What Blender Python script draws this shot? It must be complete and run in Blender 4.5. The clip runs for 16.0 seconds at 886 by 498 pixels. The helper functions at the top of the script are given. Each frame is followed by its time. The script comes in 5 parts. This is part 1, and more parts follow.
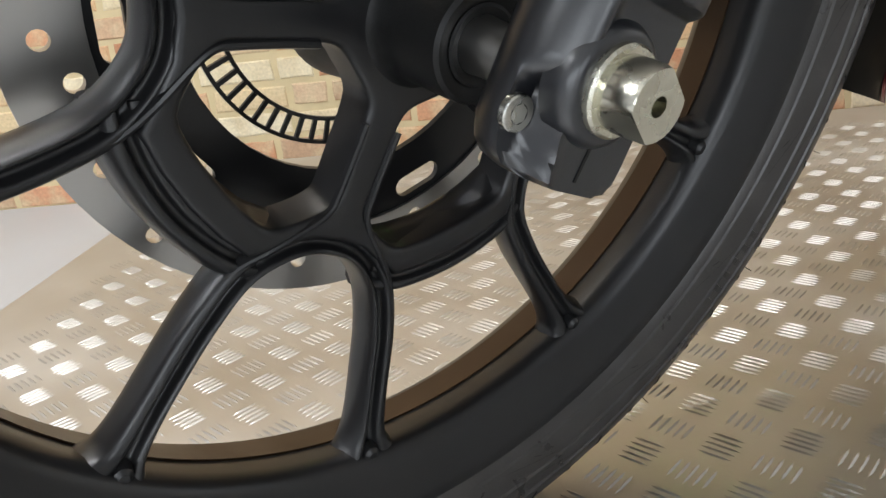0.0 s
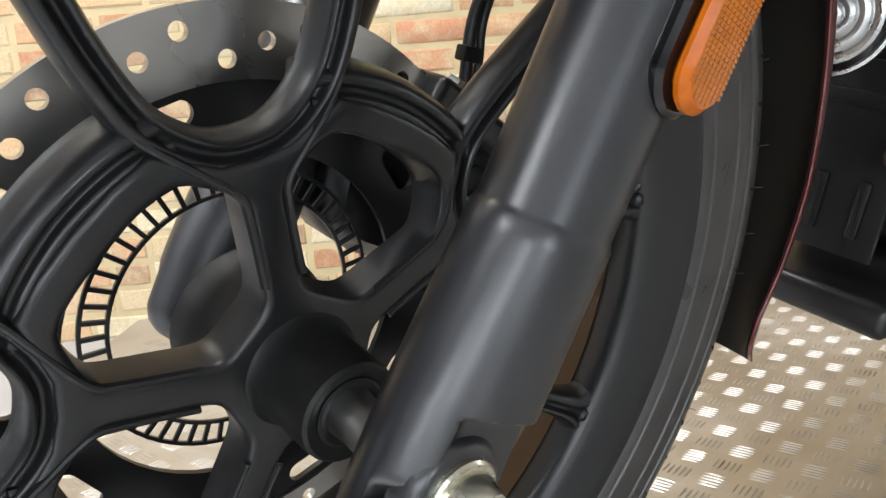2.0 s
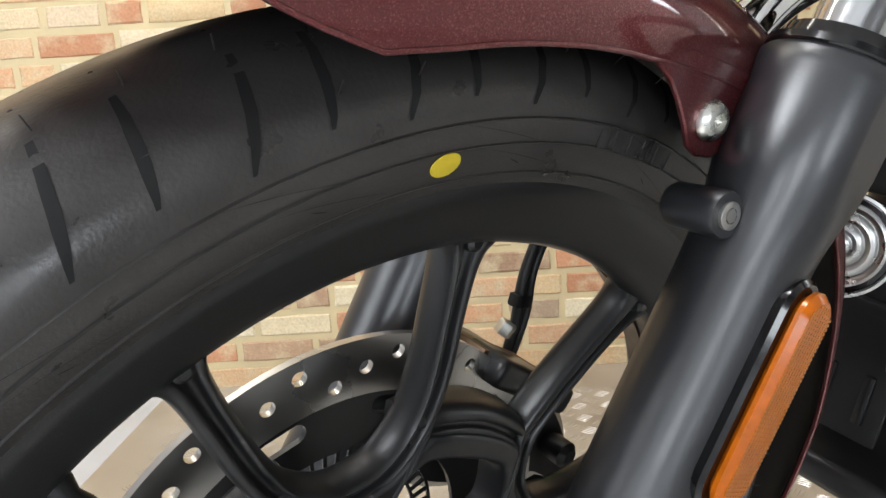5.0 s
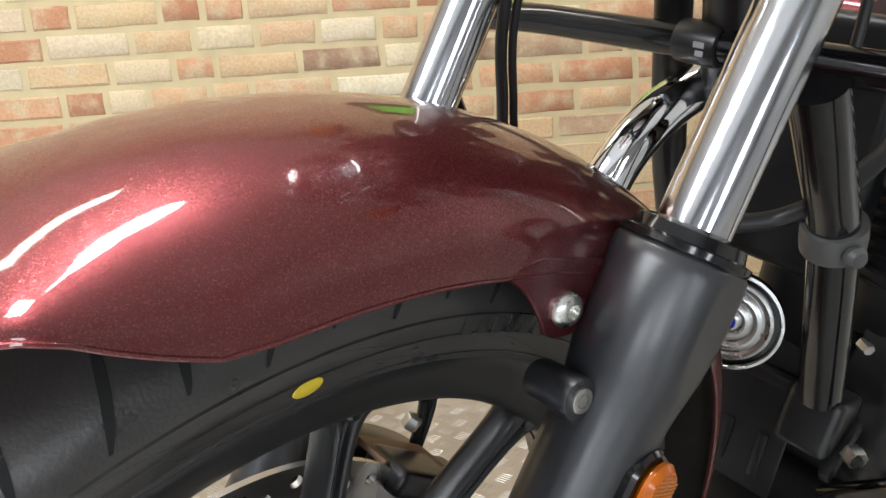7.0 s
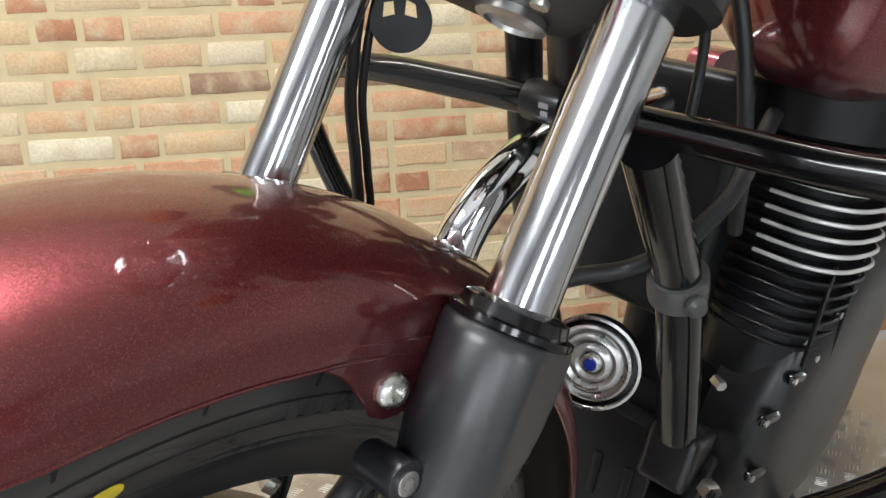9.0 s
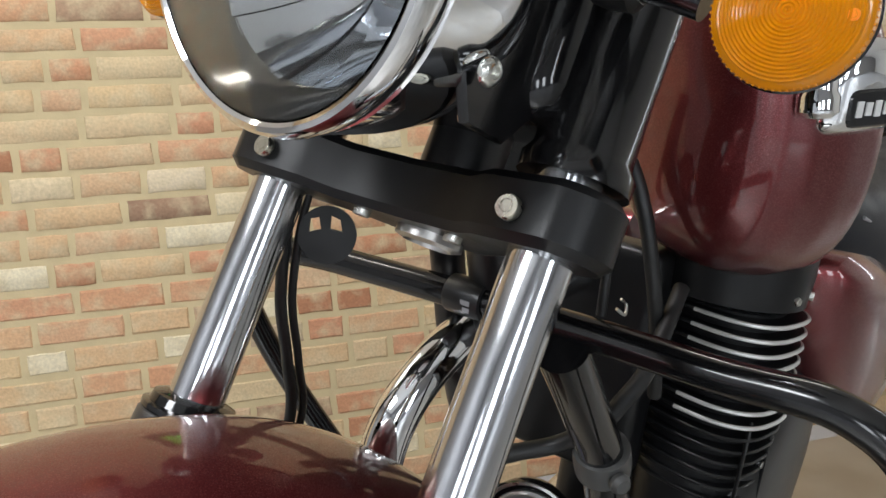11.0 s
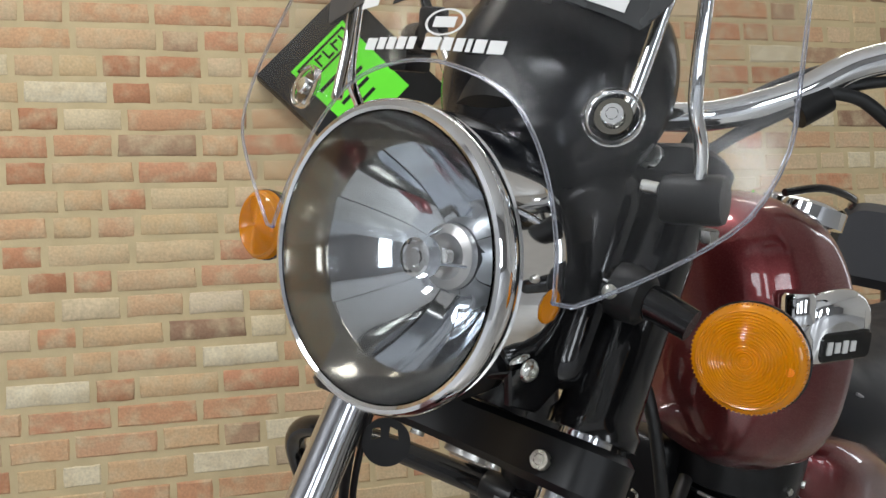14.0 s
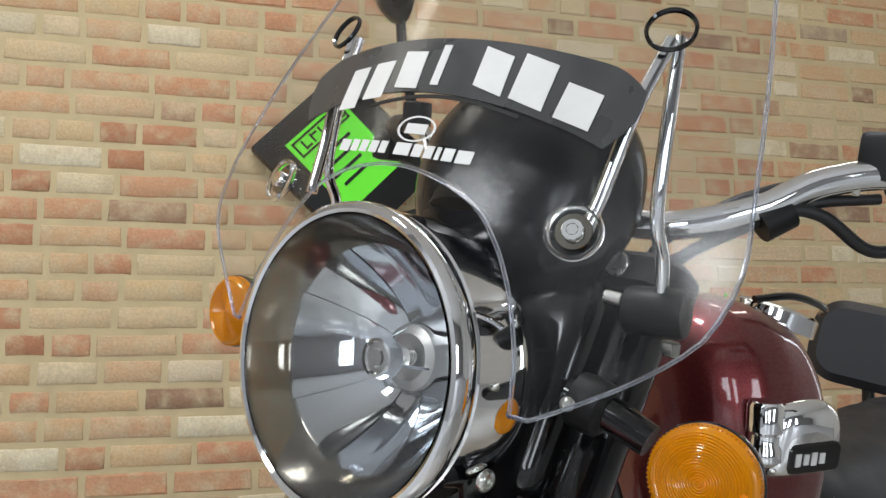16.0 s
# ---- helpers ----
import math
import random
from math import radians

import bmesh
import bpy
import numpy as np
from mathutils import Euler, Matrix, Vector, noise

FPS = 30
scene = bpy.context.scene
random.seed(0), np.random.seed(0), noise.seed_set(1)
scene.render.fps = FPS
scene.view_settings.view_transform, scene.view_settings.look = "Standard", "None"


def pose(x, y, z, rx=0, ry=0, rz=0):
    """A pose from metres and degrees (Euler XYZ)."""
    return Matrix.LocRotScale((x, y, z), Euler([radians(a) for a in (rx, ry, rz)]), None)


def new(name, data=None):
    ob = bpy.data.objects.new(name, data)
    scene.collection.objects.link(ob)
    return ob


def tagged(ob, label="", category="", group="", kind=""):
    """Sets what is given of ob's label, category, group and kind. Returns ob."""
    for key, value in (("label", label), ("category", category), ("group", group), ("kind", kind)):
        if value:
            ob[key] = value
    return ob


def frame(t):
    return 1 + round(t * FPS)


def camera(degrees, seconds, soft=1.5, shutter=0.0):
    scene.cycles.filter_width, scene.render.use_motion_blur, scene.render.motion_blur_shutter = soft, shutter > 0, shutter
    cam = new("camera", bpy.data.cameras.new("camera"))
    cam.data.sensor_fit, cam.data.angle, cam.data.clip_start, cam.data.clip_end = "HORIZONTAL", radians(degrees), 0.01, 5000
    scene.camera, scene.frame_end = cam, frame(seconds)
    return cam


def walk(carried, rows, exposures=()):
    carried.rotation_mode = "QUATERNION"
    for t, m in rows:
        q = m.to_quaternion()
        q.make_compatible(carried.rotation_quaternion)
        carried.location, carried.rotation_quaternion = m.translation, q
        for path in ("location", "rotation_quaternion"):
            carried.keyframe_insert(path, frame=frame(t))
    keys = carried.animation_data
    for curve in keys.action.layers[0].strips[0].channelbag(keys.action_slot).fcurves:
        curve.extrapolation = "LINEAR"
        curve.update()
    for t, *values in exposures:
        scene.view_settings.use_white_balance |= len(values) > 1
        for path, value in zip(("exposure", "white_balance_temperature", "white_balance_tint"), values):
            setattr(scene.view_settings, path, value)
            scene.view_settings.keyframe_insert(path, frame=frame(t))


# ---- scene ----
cam = camera(60.44, 16.0, soft=1.5)
walk(cam, [
    (0, pose(0.0321, -0.3405, 0.3347, 70.478, 5.716, 2.620)),
    (0.5, pose(0.0504, -0.3342, 0.3462, 71.657, 5.722, 0.226)),
    (1, pose(0.0691, -0.3319, 0.3750, 73.874, 5.629, -0.993)),
    (1.5, pose(0.0728, -0.3390, 0.4124, 76.212, 5.094, -1.134)),
    (2, pose(0.0738, -0.3390, 0.4378, 78.303, 4.423, -1.130)),
    (2.5, pose(0.0837, -0.3427, 0.4760, 79.695, 4.056, -1.052)),
    (3, pose(0.0816, -0.3497, 0.5004, 80.509, 4.020, -1.079)),
    (3.5, pose(0.0755, -0.3542, 0.5223, 80.776, 3.963, -1.018)),
    (4, pose(0.0615, -0.3653, 0.5508, 80.945, 3.905, -0.557)),
    (4.5, pose(0.0570, -0.3678, 0.5717, 80.539, 3.788, -0.167)),
    (4.7, pose(0.0517, -0.3728, 0.5814, 80.060, 3.661, -0.190)),
    (6.8, pose(0.0795, -0.3817, 0.6976, 77.193, 3.758, -2.867)),
    (7, pose(0.0935, -0.3787, 0.6924, 77.035, 3.759, -3.898)),
    (7.5, pose(0.1131, -0.3773, 0.6774, 76.166, 3.642, -6.486)),
    (8, pose(0.1138, -0.3776, 0.6877, 75.550, 3.707, -8.400)),
    (8.5, pose(0.1220, -0.3743, 0.6924, 75.945, 3.690, -9.414)),
    (9, pose(0.1334, -0.3737, 0.7180, 77.721, 3.129, -10.813)),
    (9.5, pose(0.1456, -0.3764, 0.7477, 79.703, 2.800, -12.245)),
    (9.7, pose(0.1466, -0.3779, 0.7503, 80.379, 2.741, -12.793)),
    (11.8, pose(0.1490, -0.4247, 0.8370, 86.677, 5.245, -15.738)),
    (12, pose(0.1433, -0.4373, 0.8472, 87.379, 5.327, -15.772)),
    (12.5, pose(0.1387, -0.4577, 0.8595, 89.231, 5.293, -15.509)),
    (13, pose(0.1305, -0.4825, 0.8770, 90.816, 5.216, -15.180)),
    (13.5, pose(0.1179, -0.4863, 0.8888, 91.463, 4.239, -14.472)),
    (14, pose(0.1077, -0.4925, 0.8961, 91.312, 2.793, -13.745)),
    (14.5, pose(0.1183, -0.4989, 0.9123, 92.979, 1.568, -13.682)),
    (15, pose(0.1127, -0.5194, 0.9261, 96.060, 0.576, -13.744)),
    (15.5, pose(0.1167, -0.5129, 0.9234, 97.850, 0.167, -13.744)),
    (16, pose(0.1234, -0.5001, 0.9142, 96.662, 0.440, -14.537)),
], exposures=[(0.0, 0.0), (1.0, 0.04), (1.5, 0.26), (2.0, 0.36), (3.5, 0.32), (4.7, 0.24), (7.0, 0.06), (9.7, -0.06), (12.0, -0.52), (16.0, -0.68)])

# ---- light of the showroom ----
world = bpy.data.worlds.new("room_air")
scene.world = world
world.use_nodes = True
world.node_tree.nodes["Background"].inputs["Color"].default_value = (0.80, 0.86, 1.0, 1)
world.node_tree.nodes["Background"].inputs["Strength"].default_value = 0.10


def area_lamp(name, m, sx, sy, watts, color):
    data = bpy.data.lights.new(name, "AREA")
    data.shape, data.size, data.size_y, data.energy, data.color = "RECTANGLE", sx, sy, watts, color
    ob = new(name, data)
    ob.matrix_world = m
    return ob


# the ceiling fixtures: x, y, z, length, width, watts, colour
FIXTURES = [
    (-0.12, 0.02, 3.0, 0.40, 0.40, 42, (0.96, 0.97, 1.0)),
    (-2.60, -1.70, 3.0, 1.20, 1.20, 120, (0.89, 0.94, 1.0)),
    (-1.3, 0.8, 3.0, 1.5, 0.10, 9, (1.0, 0.95, 0.82)),
    (1.7, 0.8, 3.0, 1.5, 0.10, 9, (1.0, 0.95, 0.82)),
]
for x, y, z, lx, ly, w, c in FIXTURES:
    area_lamp("ceiling_lamp", pose(x, y, z - 0.075), lx, ly, w, c)


# daylight through the shop window and a tall narrow window in the side wall
WINDOW_X = (-2.6, -0.6, 1.9)
for x in WINDOW_X:
    area_lamp("window_daylight", Matrix.Translation((x, -5.06, 0.87)) @ Matrix.Rotation(radians(90), 4, "X"), 0.80, 1.44, 48, (0.88, 0.94, 1.0))
area_lamp("side_window_daylight", Matrix.Translation((4.90, 1.05, 1.6)) @ Matrix.Rotation(radians(90), 4, "Y"), 2.5, 0.18, 14, (0.86, 0.93, 1.0))


# ---- materials ----
def material(name, color, rough=0.5, metal=0.0, coat=0.0, noise_scale=0.0, noise_amount=0.0, rough_var=0.0, bump=0.0, bump_scale=200.0,
             trans=0.0, ior=1.45, emit=0.0, coat_rough=0.03, spec=0.5, aniso=0.0):
    mat = bpy.data.materials.new(name)
    mat.use_nodes = True
    nt = mat.node_tree
    b = nt.nodes["Principled BSDF"]
    b.inputs["Base Color"].default_value = (*color, 1)
    b.inputs["Roughness"].default_value = rough
    b.inputs["Metallic"].default_value = metal
    b.inputs["Coat Weight"].default_value = coat
    b.inputs["Coat Roughness"].default_value = coat_rough
    b.inputs["Transmission Weight"].default_value = trans
    b.inputs["IOR"].default_value = ior
    b.inputs["Specular IOR Level"].default_value = spec
    b.inputs["Anisotropic"].default_value = aniso
    if emit:
        b.inputs["Emission Color"].default_value = (*color, 1)
        b.inputs["Emission Strength"].default_value = emit
    tex = nt.nodes.new("ShaderNodeTexCoord")
    if noise_amount or rough_var:
        nz = nt.nodes.new("ShaderNodeTexNoise")
        nz.inputs["Scale"].default_value = noise_scale or 30.0
        nz.inputs["Detail"].default_value = 6.0
        nt.links.new(tex.outputs["Object"], nz.inputs["Vector"])
        if noise_amount:
            ramp = nt.nodes.new("ShaderNodeMapRange")
            ramp.inputs["To Min"].default_value = 1.0 - noise_amount
            ramp.inputs["To Max"].default_value = 1.0 + noise_amount
            nt.links.new(nz.outputs["Fac"], ramp.inputs["Value"])
            mul = nt.nodes.new("ShaderNodeVectorMath")
            mul.operation = "SCALE"
            mul.inputs[0].default_value = color
            nt.links.new(ramp.outputs["Result"], mul.inputs["Scale"])
            nt.links.new(mul.outputs["Vector"], b.inputs["Base Color"])
        if rough_var:
            r2 = nt.nodes.new("ShaderNodeMapRange")
            r2.inputs["From Min"].default_value, r2.inputs["From Max"].default_value = 0.3, 0.7
            r2.inputs["To Min"].default_value = max(rough - rough_var, 0.01)
            r2.inputs["To Max"].default_value = min(rough + rough_var, 1.0)
            nt.links.new(nz.outputs["Fac"], r2.inputs["Value"])
            nt.links.new(r2.outputs["Result"], b.inputs["Roughness"])
    if bump:
        n2 = nt.nodes.new("ShaderNodeTexNoise")
        n2.inputs["Scale"].default_value = bump_scale
        n2.inputs["Detail"].default_value = 4.0
        nt.links.new(tex.outputs["Object"], n2.inputs["Vector"])
        bp = nt.nodes.new("ShaderNodeBump")
        bp.inputs["Strength"].default_value = bump
        bp.inputs["Distance"].default_value = 0.001
        nt.links.new(n2.outputs["Fac"], bp.inputs["Height"])
        nt.links.new(bp.outputs["Normal"], b.inputs["Normal"])
    return mat


BLACK_SATIN = material("satin_black_paint", (0.0100, 0.0100, 0.0107), 0.33, coat=0.0, noise_scale=18, noise_amount=0.20, rough_var=0.03, bump=0.05, bump_scale=900, spec=0.60)
BLACK_FORK = material("semi_matt_black_fork", (0.0140, 0.0147, 0.0175), 0.34, noise_scale=18, noise_amount=0.25, rough_var=0.05, bump=0.06, bump_scale=700, spec=1.0)
BLACK_BOWL = material("blue_black_moulding", (0.006, 0.0068, 0.009), 0.22, noise_scale=30, noise_amount=0.3, rough_var=0.07, bump=0.03, bump_scale=400)
BLACK_GLOSS = material("gloss_black_paint", (0.005, 0.005, 0.0055), 0.14, coat=0.25, noise_scale=30, noise_amount=0.2, rough_var=0.04)
BLACK_MATT = material("matt_black_plastic", (0.0075, 0.0075, 0.0075), 0.48, noise_scale=60, noise_amount=0.25, rough_var=0.05, bump=0.12, bump_scale=1200, spec=0.35)
ENGINE_BLACK = material("engine_black_coat", (0.0085, 0.0086, 0.0092), 0.36, noise_scale=25, noise_amount=0.3, rough_var=0.05, bump=0.10, bump_scale=900, spec=0.36)
CLAMP_GREY = material("dull_grey_clamp", (0.10, 0.10, 0.098), 0.42, metal=0.4, noise_scale=60, noise_amount=0.2, rough_var=0.08)
RUBBER = material("tyre_rubber", (0.038, 0.035, 0.033), 0.33, spec=0.65, noise_scale=45, noise_amount=0.35, rough_var=0.07, bump=0.15, bump_scale=600)
CABLE = material("cable_rubber", (0.012, 0.012, 0.012), 0.45, noise_scale=60, noise_amount=0.2, rough_var=0.06)
CHROME = material("chrome", (0.86, 0.87, 0.88), 0.045, metal=1.0, noise_scale=25, rough_var=0.02)
FORK_CHROME = material("hard_chrome_tube", (0.60, 0.61, 0.63), 0.13, metal=1.0, noise_scale=35, rough_var=0.03)
ZINC = material("zinc_plated_steel", (0.62, 0.62, 0.58), 0.30, metal=1.0, noise_scale=80, noise_amount=0.15, rough_var=0.10, bump=0.05, bump_scale=800)
ZINC_GOLD = material("passivated_zinc", (0.66, 0.64, 0.54), 0.28, metal=1.0, noise_scale=90, noise_amount=0.25, rough_var=0.10, bump=0.05, bump_scale=800)
STEEL = material("brushed_steel", (0.56, 0.55, 0.53), 0.30, metal=1.0, noise_scale=14, noise_amount=0.12, rough_var=0.05)
HORN_CHROME = material("dulled_chrome", (0.44, 0.44, 0.43), 0.30, metal=1.0, noise_scale=40, noise_amount=0.12, rough_var=0.08)
ALU = material("bare_aluminium", (0.72, 0.72, 0.70), 0.45, metal=0.6, noise_scale=60, noise_amount=0.15, rough_var=0.10)
BRONZE = material("bronze_lined_rim", (0.055, 0.034, 0.020), 0.36, metal=0.6, noise_scale=30, noise_amount=0.25, rough_var=0.08)
AMBER = material("amber_lens", (1.0, 0.36, 0.004), 0.10, trans=0.40, ior=1.49, noise_scale=50, rough_var=0.05)
REFLEX = material("amber_reflex_plastic", (0.62, 0.185, 0.002), 0.14, trans=0.30, ior=1.49, noise_scale=90, noise_amount=0.30)
REFLEX_BACK = material("amber_reflex_core", (0.46, 0.105, 0.0015), 0.20, noise_scale=160, noise_amount=0.4)
AMBER_SOLID = material("amber_backing", (0.85, 0.24, 0.004), 0.30, noise_scale=120, noise_amount=0.25)
LEATHER = material("black_seat_vinyl", (0.018, 0.0185, 0.022), 0.42, noise_scale=40, noise_amount=0.2, rough_var=0.08, bump=0.25, bump_scale=500)
STITCH = material("grey_seat_piping", (0.30, 0.30, 0.31), 0.6, noise_scale=100, noise_amount=0.2)
WHITE_PRINT = material("white_print", (0.72, 0.72, 0.70), 0.4, noise_scale=50, noise_amount=0.08)
PLATE_BLACK = material("plate_grey_black", (0.045, 0.047, 0.048), 0.30, noise_scale=30, noise_amount=0.25, rough_var=0.06)
# sign green with a weak glow added to brighten it, not a known lamp
GREEN = material("green_panel_added_glow", (0.13, 0.75, 0.03), 0.45, noise_scale=40, noise_amount=0.08, emit=0.35)
BLUE = material("blue_badge", (0.02, 0.04, 0.30), 0.2, coat=0.5)
YELLOW = material("yellow_paint_mark", (0.62, 0.47, 0.03), 0.6, noise_scale=200, noise_amount=0.25, bump=0.2, bump_scale=800)
BROWN_RUST = material("rusty_header", (0.16, 0.10, 0.06), 0.6, metal=0.5, noise_scale=60, noise_amount=0.5, rough_var=0.1)
FLOOR_GREY = material("grey_painted_floor", (0.46, 0.47, 0.49), 0.42, noise_scale=6, noise_amount=0.15, rough_var=0.10, bump=0.05, bump_scale=150)
CEILING = material("off_white_ceiling", (0.80, 0.79, 0.77), 0.8, noise_scale=8, noise_amount=0.05)
PALE_PLASTER = material("off_white_plaster_wall", (0.74, 0.73, 0.70), 0.8, noise_scale=6, noise_amount=0.08, bump=0.1, bump_scale=120)
PLASTER = material("painted_plaster_wall", (0.30, 0.30, 0.31), 0.8, noise_scale=6, noise_amount=0.08, bump=0.1, bump_scale=120)
GLOW = material("lamp_diffuser", (1.0, 0.97, 0.93), 0.5, emit=5.0)


def clear_sheet(name, tint, rough=0.0):
    mat = material(name, tint, rough, trans=1.0, ior=1.46)
    return mat


def thin_sheet(name, tint, rough):
    """Thin clear plastic: straight through, with a soft sheen that grows at grazing angles."""
    mat = bpy.data.materials.new(name)
    mat.use_nodes = True
    nt = mat.node_tree
    nt.nodes.remove(nt.nodes["Principled BSDF"])
    clear = nt.nodes.new("ShaderNodeBsdfTransparent")
    clear.inputs["Color"].default_value = (*tint, 1)
    gloss = nt.nodes.new("ShaderNodeBsdfGlossy")
    tex = nt.nodes.new("ShaderNodeTexCoord")
    nz = nt.nodes.new("ShaderNodeTexNoise")
    nz.inputs["Scale"].default_value, nz.inputs["Detail"].default_value = 14.0, 6.0
    nt.links.new(tex.outputs["Object"], nz.inputs["Vector"])
    mr = nt.nodes.new("ShaderNodeMapRange")
    mr.inputs["From Min"].default_value, mr.inputs["From Max"].default_value = 0.35, 0.65
    mr.inputs["To Min"].default_value, mr.inputs["To Max"].default_value = rough * 0.6, rough * 1.5
    nt.links.new(nz.outputs["Fac"], mr.inputs["Value"])
    nt.links.new(mr.outputs["Result"], gloss.inputs["Roughness"])
    fres = nt.nodes.new("ShaderNodeLayerWeight")
    fres.inputs["Blend"].default_value = 0.5
    power = nt.nodes.new("ShaderNodeMath")
    power.operation, power.inputs[1].default_value = "POWER", 4.0
    nt.links.new(fres.outputs["Facing"], power.inputs[0])
    amount = nt.nodes.new("ShaderNodeMapRange")
    amount.inputs["To Min"].default_value, amount.inputs["To Max"].default_value = 0.018, 0.30
    nt.links.new(power.outputs[0], amount.inputs["Value"])
    mix = nt.nodes.new("ShaderNodeMixShader")
    nt.links.new(amount.outputs["Result"], mix.inputs["Fac"])
    nt.links.new(clear.outputs["BSDF"], mix.inputs[1])
    nt.links.new(gloss.outputs["BSDF"], mix.inputs[2])
    nt.links.new(mix.outputs["Shader"], nt.nodes["Material Output"].inputs["Surface"])
    return mat


SCREEN = thin_sheet("clear_polycarbonate", (0.95, 0.955, 0.96), 0.16)
GLASS = clear_sheet("headlamp_glass", (0.96, 0.97, 0.97))


def paint_maroon():
    """Metallic maroon with a clear coat over fine tilted flakes."""
    mat = material("maroon_metallic_paint", (0.150, 0.024, 0.026), 0.36, metal=0.80, coat=1.0, coat_rough=0.05)
    nt = mat.node_tree
    b = nt.nodes["Principled BSDF"]
    tex = nt.nodes.new("ShaderNodeTexCoord")
    vor = nt.nodes.new("ShaderNodeTexVoronoi")
    vor.inputs["Scale"].default_value = 2300
    nt.links.new(tex.outputs["Object"], vor.inputs["Vector"])
    # pale and dark flakes in the base coat
    sep = nt.nodes.new("ShaderNodeSeparateColor")
    nt.links.new(vor.outputs["Color"], sep.inputs["Color"])
    fl = nt.nodes.new("ShaderNodeValToRGB")
    els = fl.color_ramp.elements
    els[0].position, els[0].color = 0.0, (0.120, 0.016, 0.019, 1)
    els[1].position, els[1].color = 1.0, (0.25, 0.065, 0.066, 1)
    mid = els.new(0.80)
    mid.color = (0.170, 0.028, 0.030, 1)
    nt.links.new(sep.outputs["Red"], fl.inputs["Fac"])
    nt.links.new(fl.outputs["Color"], b.inputs["Base Color"])
    # each flake leans its own way under the smooth coat
    geo = nt.nodes.new("ShaderNodeNewGeometry")
    lean = nt.nodes.new("ShaderNodeVectorMath")
    lean.operation = "MULTIPLY_ADD"
    lean.inputs[1].default_value = (0.16, 0.16, 0.16)
    nt.links.new(vor.outputs["Color"], lean.inputs[0])
    shift = nt.nodes.new("ShaderNodeVectorMath")
    shift.operation = "SUBTRACT"
    shift.inputs[1].default_value = (0.08, 0.08, 0.08)
    nt.links.new(geo.outputs["Normal"], shift.inputs[0])
    nt.links.new(shift.outputs["Vector"], lean.inputs[2])
    unit = nt.nodes.new("ShaderNodeVectorMath")
    unit.operation = "NORMALIZE"
    nt.links.new(lean.outputs["Vector"], unit.inputs[0])
    nt.links.new(unit.outputs["Vector"], b.inputs["Normal"])
    nt.links.new(geo.outputs["Normal"], b.inputs["Coat Normal"])
    return mat


MAROON = paint_maroon()


